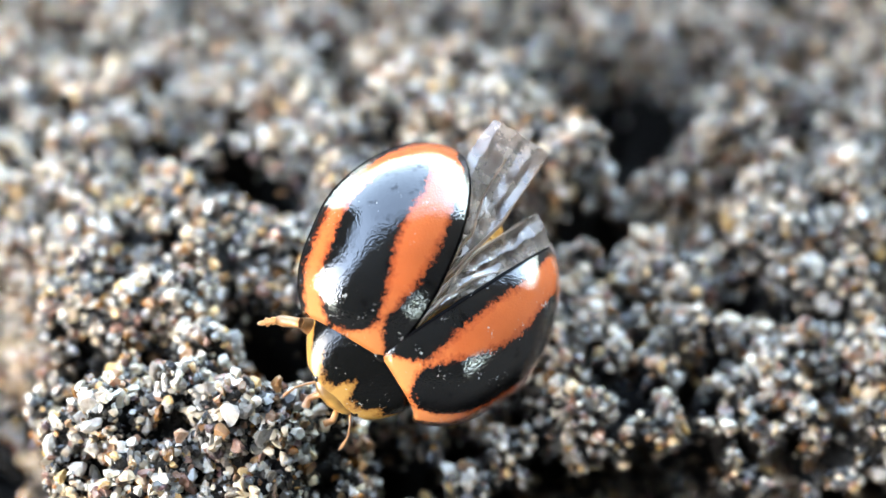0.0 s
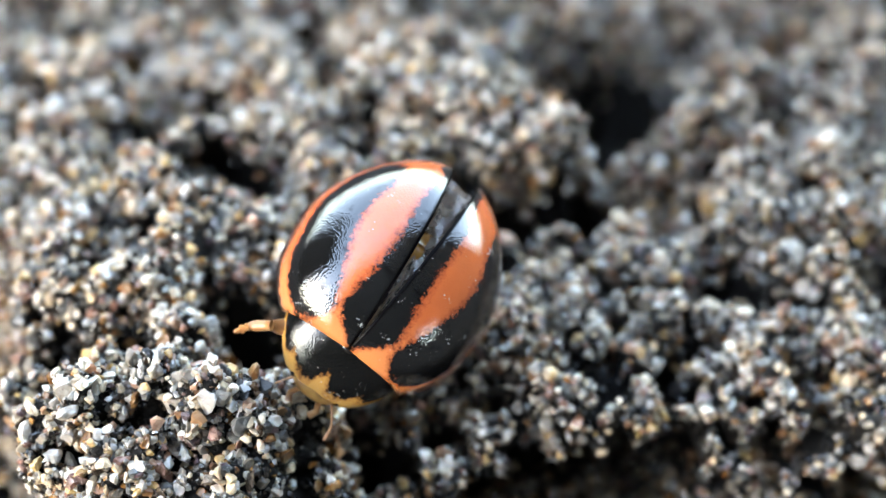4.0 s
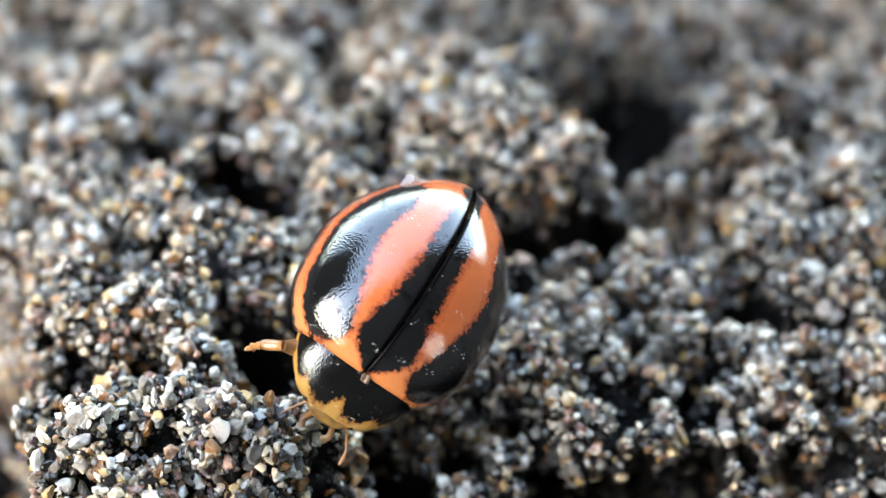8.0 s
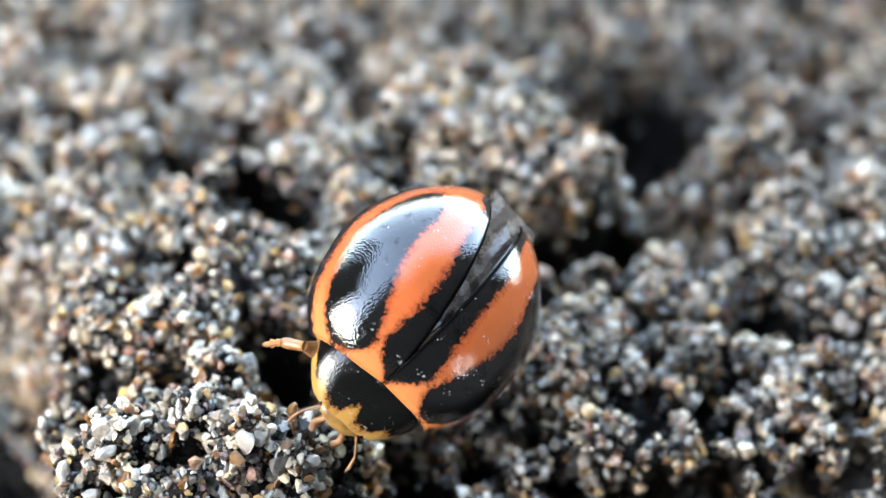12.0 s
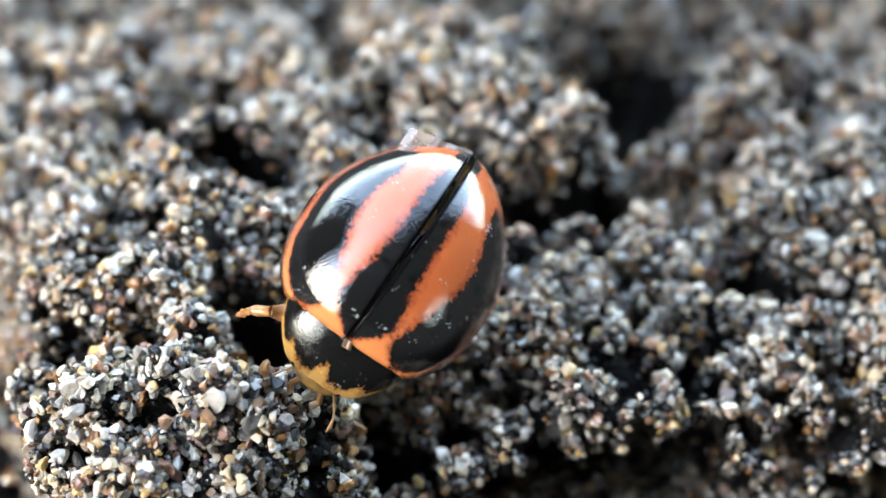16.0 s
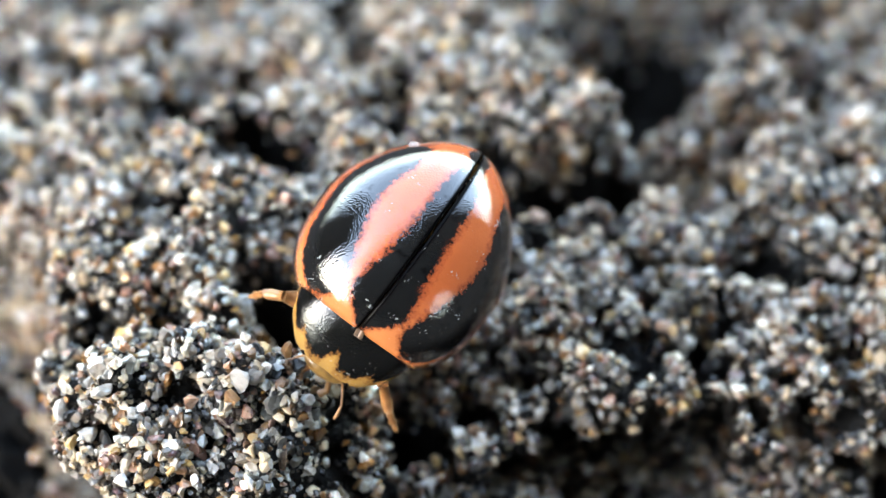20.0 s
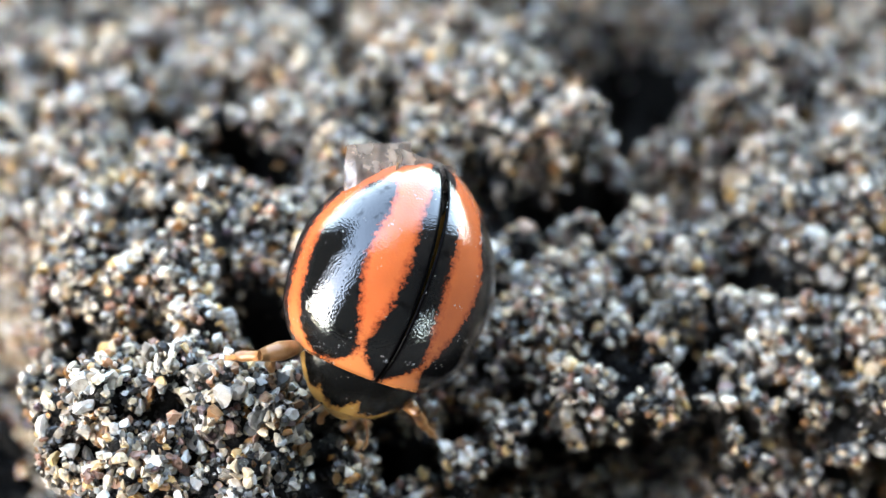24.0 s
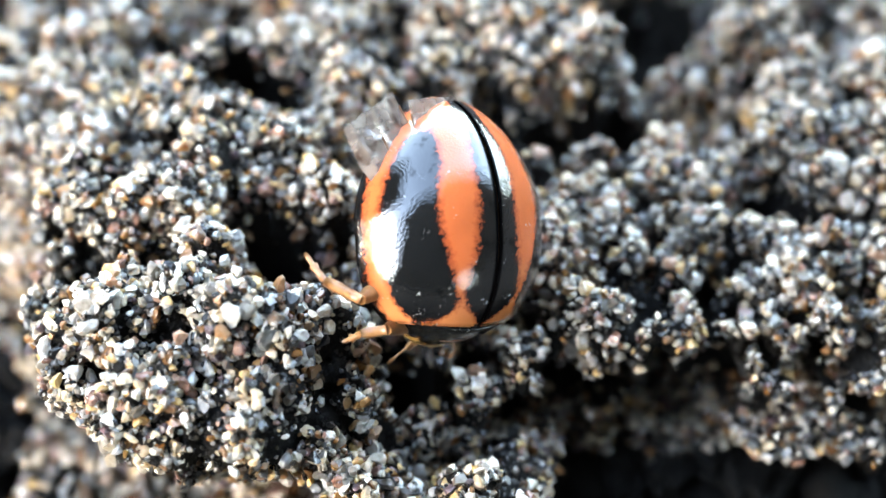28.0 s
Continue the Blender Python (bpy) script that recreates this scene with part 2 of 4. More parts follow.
# ---------------------------------------------------------------- mesh helpers (all shapes are written in millimetres)
def mesh_from(name, verts, faces, mat, smooth=True, attrs=()):
    me = bpy.data.meshes.new(name)
    me.from_pydata([tuple(float(c) * MM for c in v) for v in verts], [], [tuple(int(i) for i in f) for f in faces])
    for key, values in attrs:
        a = me.attributes.new(key, "FLOAT", "POINT")
        a.data.foreach_set("value", np.asarray(values, dtype=np.float32))
    me.materials.append(mat)
    me.polygons.foreach_set("use_smooth", [smooth] * len(me.polygons))
    me.update()
    return me


def part(name, me, parent, label="", at=None):
    ob = new(name, me)
    ob.parent = parent
    if at is not None:
        ob.matrix_basis = at
    return tagged(ob, label)


def grid_faces(n, m, close=False):
    f = []
    for i in range(n - 1):
        for j in range(m if close else m - 1):
            k = (j + 1) % m
            f.append((i * m + j, i * m + k, (i + 1) * m + k, (i + 1) * m + j))
    return f


def tube(points, radii, sides=10):
    """Rings round a bent line, closed at both ends."""
    pts = [Vector(p) for p in points]
    verts, up = [], Vector((0.13, 0.2, 0.97))
    for i, p in enumerate(pts):
        d = (pts[min(i + 1, len(pts) - 1)] - pts[max(i - 1, 0)]).normalized()
        a = d.cross(up).normalized()
        b = d.cross(a)
        for k in range(sides):
            t = 2 * math.pi * k / sides
            verts.append(p + (a * math.cos(t) + b * math.sin(t)) * radii[i])
    f = grid_faces(len(pts), sides, True)
    f.append(tuple(range(sides)))
    f.append(tuple(range((len(pts) - 1) * sides, len(pts) * sides))[::-1])
    return verts, f


def sheet(P, thick, outward):
    """Two skins from a grid of points P[n][m], joined round the rim. outward: unit normals, same grid."""
    n, m = P.shape[:2]
    v = np.concatenate([P.reshape(-1, 3), (P - outward * thick).reshape(-1, 3)])
    f = grid_faces(n, m)
    k = n * m
    g = f + [tuple(k + i for i in q[::-1]) for q in f]
    rim = [(0, j) for j in range(m)] + [(i, m - 1) for i in range(1, n)] + [(n - 1, j) for j in range(m - 2, -1, -1)] + [(i, 0) for i in range(n - 2, 0, -1)]
    ids = [i * m + j for i, j in rim]
    for a, b in zip(ids, ids[1:] + ids[:1]):
        g.append((a, k + a, k + b, b))
    return v, g


def normals_of(P):
    a, b = np.gradient(P, axis=0), np.gradient(P, axis=1)
    n = np.cross(a, b)
    return n / np.maximum(np.linalg.norm(n, axis=2, keepdims=True), 1e-9)


def spindle(centre, radii, n=14, m=20):
    v = []
    for i in range(n):
        t = math.pi * (i + 0.5) / n
        for j in range(m):
            a = 2 * math.pi * j / m
            v.append((centre[0] + radii[0] * math.sin(t) * math.cos(a), centre[1] + radii[1] * math.sin(t) * math.sin(a), centre[2] + radii[2] * math.cos(t)))
    f = grid_faces(n, m, True)
    f.append(tuple(range(m))[::-1])
    f.append(tuple(range((n - 1) * m, n * m)))
    return v, f


# ---------------------------------------------------------------- the ground: clods of caked sand
# x, y, top and radius of each clod, in millimetres
CLODS_LEDGE = [
    (-5.9, -0.8, 0.2, 0.70), (-5.4, -0.5, 0.6, 1.00), (-4.2, -0.6, 0.9, 1.00), (-3.2, -0.1, 0.9, 0.90), (-2.4, 0.2, 0.6, 0.80), (-4.9, 1.0, 0.2, 1.00), (-3.9, 1.2, 0.3, 0.90), (-2.9, 1.3, 0.1, 0.70),
    (-2.0, 1.6, -0.1, 0.80), (-6.1, 1.0, -0.3, 1.10), (-6.5, 0.5, -0.5, 0.50), (-3.8, 2.9, -0.4, 0.80), (-3.4, 3.5, -0.3, 0.42), (-4.7, 2.5, -0.6, 0.80), (-5.8, 2.8, -1.0, 1.00), (-7.1, 2.9, -1.5, 1.10),
    (-1.6, -0.4, 0.4, 0.70), (-6.0, -2.0, 0.4, 0.60), (-6.1, -2.8, 0.3, 0.45), (-5.3, -2.0, 0.8, 0.80), (-4.2, -2.6, 1.1, 0.70),
]
CLODS_FRONT = [
    (-3.6, -2.3, 1.5, 0.50), (-3.4, -4.0, 2.2, 0.95), (-2.5, -4.2, 2.2, 0.85), (-4.5, -4.0, 1.9, 0.90), (-5.3, -4.4, 1.4, 0.70), (-4.2, -5.0, 1.7, 0.85), (-2.2, -5.1, 1.8, 0.80), (-3.0, -5.2, 1.6, 0.90), (-2.7, -4.8, 1.9, 0.85),
    (-1.5, -3.6, 1.7, 0.42), (-1.3, -4.4, 1.5, 0.42), (-1.7, -5.3, 1.3, 0.50), (-4.8, -5.1, 1.0, 0.50), (-3.7, -5.7, 0.9, 0.60), (-2.7, -5.8, 0.6, 0.70), (-1.5, -5.4, -0.2, 0.55), (-0.7, -4.5, -0.6, 0.60),
    (-1.1, -6.1, -0.1, 0.60), (-0.3, -5.6, -0.7, 0.60), (1.1, -5.8, -0.5, 0.50), (1.7, -5.8, -0.7, 0.40),
]
CLODS_BACK = [
    (-8.1, 7.2, -3.0, 1.50), (-6.6, 6.3, -2.7, 1.20), (-5.7, 5.8, -2.4, 0.90), (-5.2, 7.7, -3.2, 1.20), (-3.9, 6.8, -2.8, 1.10), (-2.9, 7.6, -3.1, 1.10), (-8.0, 4.6, -2.3, 0.90), (-6.9, 4.7, -2.2, 0.90),
    (-2.3, 3.7, -1.0, 0.75), (-1.4, 4.2, -1.2, 0.85), (-0.3, 4.7, -1.2, 0.95), (0.8, 4.9, -1.2, 0.95), (2.0, 4.9, -1.2, 0.90), (2.9, 4.6, -1.1, 0.75), (3.5, 3.9, -1.0, 0.50), (2.6, 3.5, -0.9, 0.65),
    (1.5, 3.5, -0.8, 0.80), (0.2, 3.4, -0.8, 0.80), (-1.1, 2.8, -0.6, 0.80), (-2.0, 6.5, -2.4, 0.90), (-0.6, 7.0, -2.6, 1.00), (1.0, 7.2, -2.6, 1.00), (2.4, 6.9, -2.4, 0.90),
]
CLODS_SLOPE = [
    (2.6, 0.6, -0.8, 0.80), (3.6, 0.7, -0.9, 0.85), (4.6, 0.9, -1.0, 0.85), (5.5, 0.6, -1.0, 0.70), (3.0, -0.5, -0.5, 0.85), (4.1, -0.3, -0.6, 0.85), (5.0, -0.6, -0.6, 0.75), (5.9, -0.5, -0.9, 0.60),
    (4.8, 1.9, -1.5, 0.60), (2.2, -1.5, -0.4, 0.85), (3.1, -1.7, -0.2, 0.80), (4.0, -1.8, -0.1, 0.80), (4.8, -2.1, -0.2, 0.70), (3.2, -2.8, 0.0, 0.70), (4.1, -2.8, 0.0, 0.70), (4.9, -2.8, -0.2, 0.50),
    (3.7, -3.7, 0.0, 0.50), (3.4, -4.4, 0.2, 0.38), (2.8, -3.3, -0.5, 0.60), (4.3, -3.4, -0.2, 0.45), (0.5, -2.4, -1.2, 0.70), (1.3, -2.2, -0.9, 0.75), (2.1, -2.7, -0.8, 0.70), (1.5, -3.7, -1.0, 0.55),
    (2.4, -3.5, -1.0, 0.60),
]
CLODS_RIGHT = [
    (7.7, 7.0, -2.4, 0.50), (6.8, 6.5, -2.8, 0.70), (7.6, 5.1, -2.0, 0.75), (6.5, 4.8, -2.2, 0.75), (5.7, 4.7, -2.5, 0.65), (8.3, 4.0, -1.6, 0.80), (9.1, 3.3, -1.2, 0.80), (7.5, 2.9, -1.3, 0.75),
    (8.0, 1.9, -0.8, 0.85), (7.0, 1.6, -1.0, 0.65), (8.9, 1.5, -0.7, 0.85), (7.8, 0.7, -0.7, 0.75), (8.6, 0.2, -0.7, 0.85), (7.1, -0.8, -0.7, 0.65), (7.9, -1.1, -0.6, 0.85), (8.7, -1.4, -0.6, 0.80),
    (6.7, -2.0, -0.4, 0.80), (7.6, -2.3, -0.4, 0.85), (8.5, -2.7, -0.7, 0.85), (6.2, -2.7, -0.4, 0.60), (6.9, -3.2, -0.9, 0.70), (7.9, -3.5, -1.6, 0.75), (6.3, -3.6, -1.4, 0.50), (8.5, -3.8, -2.2, 0.75),
]
CLODS_RIM = [
    (6.9, -3.8, -2.9, 0.60), (6.2, -4.5, -2.7, 0.60), (7.9, -4.4, -2.8, 0.70), (6.7, -5.5, -2.6, 0.70), (8.0, -5.5, -2.6, 0.70), (9.0, 6.5, -2.6, 0.80), (10.1, 7.5, -3.0, 0.90), (9.7, 5.6, -2.4, 0.70),
    (10.2, 2.3, -1.2, 1.20), (9.6, -1.8, -0.7, 1.20), (0.2, -4.0, -1.7, 0.60), (-9.3, 6.0, -2.8, 1.50), (-8.8, 3.6, -2.2, 1.00), (9.3, -4.1, -3.0, 1.00), (-9.7, 10.1, -4.0, 2.00), (-6.1, 10.3, -4.0, 2.00),
    (-2.9, 10.4, -4.0, 2.00), (0.2, 10.4, -4.0, 2.00), (3.5, 11.0, -4.6, 1.60), (11.6, 9.8, -4.0, 2.00),
]

# x, y, radius and depth of the holes between the clods
HOLLOWS_FRONT = [
    (3.8, -4.5, 1.04, 5.0), (2.8, -4.4, 0.72, 5.0), (2.0, -4.2, 0.45, 4.0), (3.5, -2.0, 0.24, 3.1), (4.5, -1.5, 0.24, 3.0), (2.7, -2.5, 0.28, 2.5), (1.6, -3.0, 0.28, 2.5),
]
HOLLOWS_BACK = [
    (4.2, 2.7, 0.67, 5.5), (4.8, 2.7, 0.51, 4.5), (2.9, 2.6, 0.57, 4.5), (-3.1, 2.8, 0.67, 4.7), (-4.7, 5.1, 0.57, 4.5), (-2.6, 2.8, 0.48, 4.5), (4.7, 6.2, 1.43, 3.0), (5.3, 7.8, 1.56, 3.0),
    (3.7, 2.7, 0.55, 5.0), (4.4, 3.4, 0.45, 5.0), (2.6, 2.3, 0.35, 4.0), (-5.1, 4.3, 0.42, 4.0), (-5.4, 3.3, 0.30, 3.0), (-3.2, 3.4, 0.40, 4.0), (-7.3, 5.8, 0.40, 4.0), (-1.4, 7.1, 0.45, 4.0),
    (1.7, 2.9, 0.30, 3.0), (6.8, 3.3, 0.35, 3.0), (8.1, 5.4, 0.35, 3.0),
]
HOLLOWS_RIGHT = [
    (6.6, 0.3, 0.52, 4.0), (5.6, -2.1, 0.41, 4.5), (4.8, -4.4, 1.05, 5.0), (5.5, -4.2, 0.80, 5.0), (5.5, -3.5, 0.50, 4.0), (5.9, -3.1, 0.28, 3.0), (7.3, -3.8, 0.35, 3.0), (8.3, -4.2, 0.40, 3.0),
    (6.4, -4.1, 0.40, 3.0), (5.5, -1.4, 0.30, 3.5), (7.5, -0.2, 0.29, 3.5), (7.1, -2.6, 0.20, 1.8), (6.3, -1.3, 0.34, 4.0), (7.2, -4.6, 0.55, 4.0), (8.7, -4.8, 0.65, 4.0), (6.2, -4.8, 0.50, 4.0),
]
HOLLOWS_LEFT = [
    (-0.0, -3.1, 0.52, 4.0), (0.8, -3.4, 0.33, 3.0), (-0.3, -2.6, 0.45, 3.0), (-2.8, -1.0, 0.42, 3.0), (-3.3, -1.5, 0.30, 2.0), (-2.2, -1.0, 0.34, 3.0), (-4.5, -2.0, 0.32, 3.1), (-6.0, -1.9, 0.32, 3.1),
    (-1.2, -2.7, 0.30, 2.0), (-0.2, -2.8, 0.35, 3.0),
]
# narrow gaps in the crust of the slope
HOLLOWS_GAPS = [
    (6.9, -2.5, 0.26, 3.0), (7.8, -1.8, 0.24, 3.0), (6.5, -3.0, 0.26, 3.0), (7.5, -3.0, 0.26, 3.0), (8.2, -3.1, 0.30, 3.0), (8.5, -1.7, 0.25, 3.0), (7.1, -3.3, 0.30, 3.0), (7.8, -3.4, 0.35, 3.0),
    (5.5, -3.0, 0.33, 4.0), (5.9, -2.1, 0.26, 3.0), (5.5, -1.2, 0.30, 3.0), (2.2, -2.4, 0.26, 3.0), (1.2, -2.8, 0.35, 3.0), (2.8, -3.5, 0.40, 4.0), (3.0, -0.9, 0.22, 2.5), (5.8, 0.1, 0.30, 3.0), (8.3, -2.5, 0.28, 3.0), (7.4, -1.4, 0.24, 3.0), (6.3, -1.3, 0.26, 3.0), (4.6, -3.5, 0.33, 4.0), (3.7, -1.1, 0.20, 2.5),
]
HOLLOWS = HOLLOWS_GAPS + HOLLOWS_FRONT + HOLLOWS_BACK + HOLLOWS_RIGHT + HOLLOWS_LEFT
CLODS = CLODS_LEDGE + CLODS_FRONT + CLODS_BACK + CLODS_SLOPE + CLODS_RIGHT + CLODS_RIM + [(0.1, -0.9, 0.3, 1.5)]


def lattice(x, y, seed):
    """Smooth value noise in -1..1 on a unit lattice."""
    table = np.random.RandomState(seed).uniform(-1, 1, (128, 128))
    xi, yi = np.floor(x).astype(int), np.floor(y).astype(int)
    fx, fy = x - xi, y - yi
    fx, fy = fx * fx * (3 - 2 * fx), fy * fy * (3 - 2 * fy)
    t = lambda a, b: table[a % 128, b % 128]
    return (t(xi, yi) * (1 - fx) + t(xi + 1, yi) * fx) * (1 - fy) + (t(xi, yi + 1) * (1 - fx) + t(xi + 1, yi + 1) * fx) * fy


def crumbs(x, y, cell, seed):
    """Rounded lumps on a jittered lattice, 0 in the cracks between them to 1 on their tops."""
    rs = np.random.RandomState(seed)
    jx, jy, size = rs.uniform(0.1, 0.9, (64, 64)), rs.uniform(0.1, 0.9, (64, 64)), rs.uniform(0.45, 0.92, (64, 64))
    u, v = x / cell, y / cell
    i0, j0 = np.floor(u).astype(int), np.floor(v).astype(int)
    best = np.zeros(u.shape)
    for di in (-1, 0, 1):
        for dj in (-1, 0, 1):
            i, j = (i0 + di) % 64, (j0 + dj) % 64
            d2 = ((u - i0 - di - jx[i, j]) ** 2 + (v - j0 - dj - jy[i, j]) ** 2) / size[i, j] ** 2
            best = np.maximum(best, np.sqrt(np.clip(1 - d2, 0, 1)) * (0.45 + 0.55 * size[i, j]))
    return best


def hollow_depth(x, y):
    return sum(depth * np.exp(-((np.hypot(x - cx, y - cy) / r) ** 4)) for cx, cy, r, depth in HOLLOWS)


def lumps(x, y):
    """Large lumps and small crumbs of the crust, each 0 in the cracks to 1 on the tops."""
    bent = 0.12 * lattice(x * 2.3, y * 2.3, 6)
    # the foremost clod holds together without a wide crack
    whole = np.exp(-((np.hypot(x + 2.4, y + 5.1) / 0.95) ** 4))
    return np.maximum(crumbs(x + bent, y - bent, 1.05, 7), 0.50 * whole), np.maximum(crumbs(x - bent, y + bent, 0.46, 8), 0.25 * whole)


def relief(x, y):
    """How far the lumps and crumbs stand out of the clods, in millimetres."""
    large, small = lumps(x, y)
    return 1.35 * large + 0.85 * small + 0.25 * lattice(x * 1.7, y * 1.7, 9)


def ground_height(x, y):
    x, y = np.asarray(x, float), np.asarray(y, float)
    wx, wy = x + 0.16 * lattice(x * 1.3, y * 1.3, 3), y + 0.16 * lattice(x * 1.3, y * 1.3, 4)
    z = -5.2 + 0.7 * lattice(x * 0.25, y * 0.25, 5) - 0.8 / (1 + np.exp(np.clip((x + 7.0 + 0.35 * y) * 1.5, -60, 60)))
    for cx, cy, top, r in CLODS:
        d = np.hypot(wx - cx, wy - cy) / r
        dome = top - r * 0.6 * (1 - np.sqrt(np.clip(1 - d * d, 0, 1))) - np.clip(d - 0.95, 0, 9) * r * 3.4
        k = 0.10
        z = np.where(np.abs(z - dome) > 1.0, np.maximum(z, dome), k * np.logaddexp(np.clip(z / k, -90, 90), np.clip(dome / k, -90, 90)))
    z = z - hollow_depth(wx, wy)
    fade = 1 / (1 + (np.hypot(x, y) / 40) ** 4)
    bank = 22 * np.clip((np.hypot(x, y) - 45) / 110, 0, 1) ** 1.5
    return (z + relief(x, y) - 1.35) * fade + (1 - fade) * -2.0 + bank


def undercut(p):
    """Lets the clods overhang towards the low front, where rain has washed out the sand below them."""
    x, y, z = p[..., 0], p[..., 1], p[..., 2]
    left = 1 / (1 + np.exp(np.clip((x + 1.0) * 5, -60, 60))) / (1 + np.exp(np.clip((y + 3.6) * 4, -60, 60)))
    right = 1 / (1 + np.exp(np.clip(-(x - 1.6) * 4, -60, 60))) / (1 + np.exp(np.clip((y + 2.4) * 4, -60, 60)))
    side = 1 / (1 + np.exp(np.clip((x + 4.2) * 4, -60, 60))) / (1 + np.exp(np.clip((y + 3.2) * 4, -60, 60)))
    ledge = 1 / (1 + np.exp(np.clip((x + 5.9) * 4, -60, 60))) / (1 + np.exp(np.clip((y - 0.3) * 3, -60, 60)))
    q = p.copy()
    q[..., 0] = x + np.maximum(side * 0.55 * np.clip(1.0 - z, 0, 6), ledge * 0.5 * np.clip(-0.1 - z, 0, 6))
    q[..., 1] = y + left * 0.85 * np.clip(0.7 - z, 0, 7) + right * 1.3 * np.clip(-1.2 - z, 0, 5)
    return q


def build_ground():
    inner = np.arange(-13, 13.01, 0.12)
    outer = 13 * 1.35 ** np.arange(1, 29)
    axis = np.concatenate([-outer[::-1], inner, outer])
    X, Y = np.meshgrid(axis, axis, indexing="ij")
    Z = ground_height(X, Y)
    v = undercut(np.stack([X, Y, Z], -1)).reshape(-1, 3)
    n = len(axis)
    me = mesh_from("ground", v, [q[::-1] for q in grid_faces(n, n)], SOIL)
    for p in me.polygons[:1]:
        if p.normal.z < 0:
            me.flip_normals()
    ob = new("ground", me)
    return tagged(ob, "dark moist soil, blackened for gap shade, under caked clods of coarse sand", "ground", kind="structure")


GROUND = build_ground()


def build_blocker(name, x0, x1, y0, y1, mat, tall=1800, low=-12):
    """Unseen dark slab beside or behind the camera, added to shape light and reflections."""
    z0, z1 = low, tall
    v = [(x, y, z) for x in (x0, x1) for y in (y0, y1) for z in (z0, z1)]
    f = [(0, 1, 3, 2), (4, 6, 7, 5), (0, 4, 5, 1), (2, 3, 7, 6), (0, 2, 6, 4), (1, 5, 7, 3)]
    return tagged(new(name, mesh_from(name, v, f, mat, False)), "unseen dark slab added to block sky light", "wall", kind="structure")


# none of these stands in the place; they only block sky and darken reflections
BLOCKER = make_plain("blocker_grey", (0.022, 0.022, 0.023), (0.032, 0.032, 0.032), 0.9, 0.02, 1.0)
build_blocker("blocker_south", -280, 215, -330, -270, BLOCKER)
# added slab that cuts the sky gap down to a low opening
build_blocker("blocker_gap_top", 215, 350, -330, -270, BLOCKER, 1800, 115)
build_blocker("blocker_west", -430, -370, -60, 300, BLOCKER, 560)
build_blocker("blocker_east", 350, 410, -330, 90, BLOCKER)


# ---------------------------------------------------------------- the ladybird
YC, BF, BB, HALF, TALL = -0.35, 2.10, 2.05, 1.75, 1.55


def profile(y):
    """Half width and ridge height of the closed wing cases at y."""
    t, front = np.abs(y - YC), y >= YC
    t = np.clip(t / np.where(front, BF, BB), 0, 1)
    n, m = np.where(front, 3.0, 1.6), np.where(front, 2.4, 2.0)
    return HALF * (1 - t**n) ** (1 / n), TALL * (1 - t**m) ** (1 / m)


def elytron_marks(s, a):
    """Signed distance, in millimetres, into the black markings; s runs from base to tip, a from seam to margin."""
    seam = np.interp(s, [0, 0.04, 0.07, 0.12, 0.16, 0.22, 0.32, 0.46, 0.58, 0.68, 0.78, 0.86, 0.90, 0.94, 0.97, 1],
                     [0.02, 0.08, 0.16, 0.215, 0.22, 0.185, 0.15, 0.13, 0.125, 0.13, 0.14, 0.11, 0.10, 0.20, 0.17, 0.10])
    d_seam = (seam - a) * 2.6
    lo = np.interp(s, [0.02, 0.05, 0.08, 0.12, 0.17, 0.27, 0.365, 0.46, 0.55, 0.63, 0.70, 0.79, 0.84], [0.45, 0.35, 0.29, 0.28, 0.30, 0.345, 0.385, 0.415, 0.425, 0.42, 0.41, 0.44, 0.50])
    hi = np.interp(s, [0.02, 0.05, 0.10, 0.17, 0.28, 0.40, 0.50, 0.66, 0.77, 0.84], [0.65, 0.71, 0.745, 0.765, 0.785, 0.80, 0.795, 0.78, 0.74, 0.68])
    k = 0.045
    d_side = 0.035 - k * np.log(np.exp(-(a - lo) * 2.6 / k) + np.exp(-(hi - a) * 2.6 / k) + np.exp(-(s - 0.02) * 3.9 / k) + np.exp(-(0.83 - s) * 3.9 / k))
    d_rim = (a - 0.948) * 2.6
    return np.maximum(np.maximum(d_seam, d_side), d_rim)


HINGE = Vector((0.25, 1.45, 0.60))


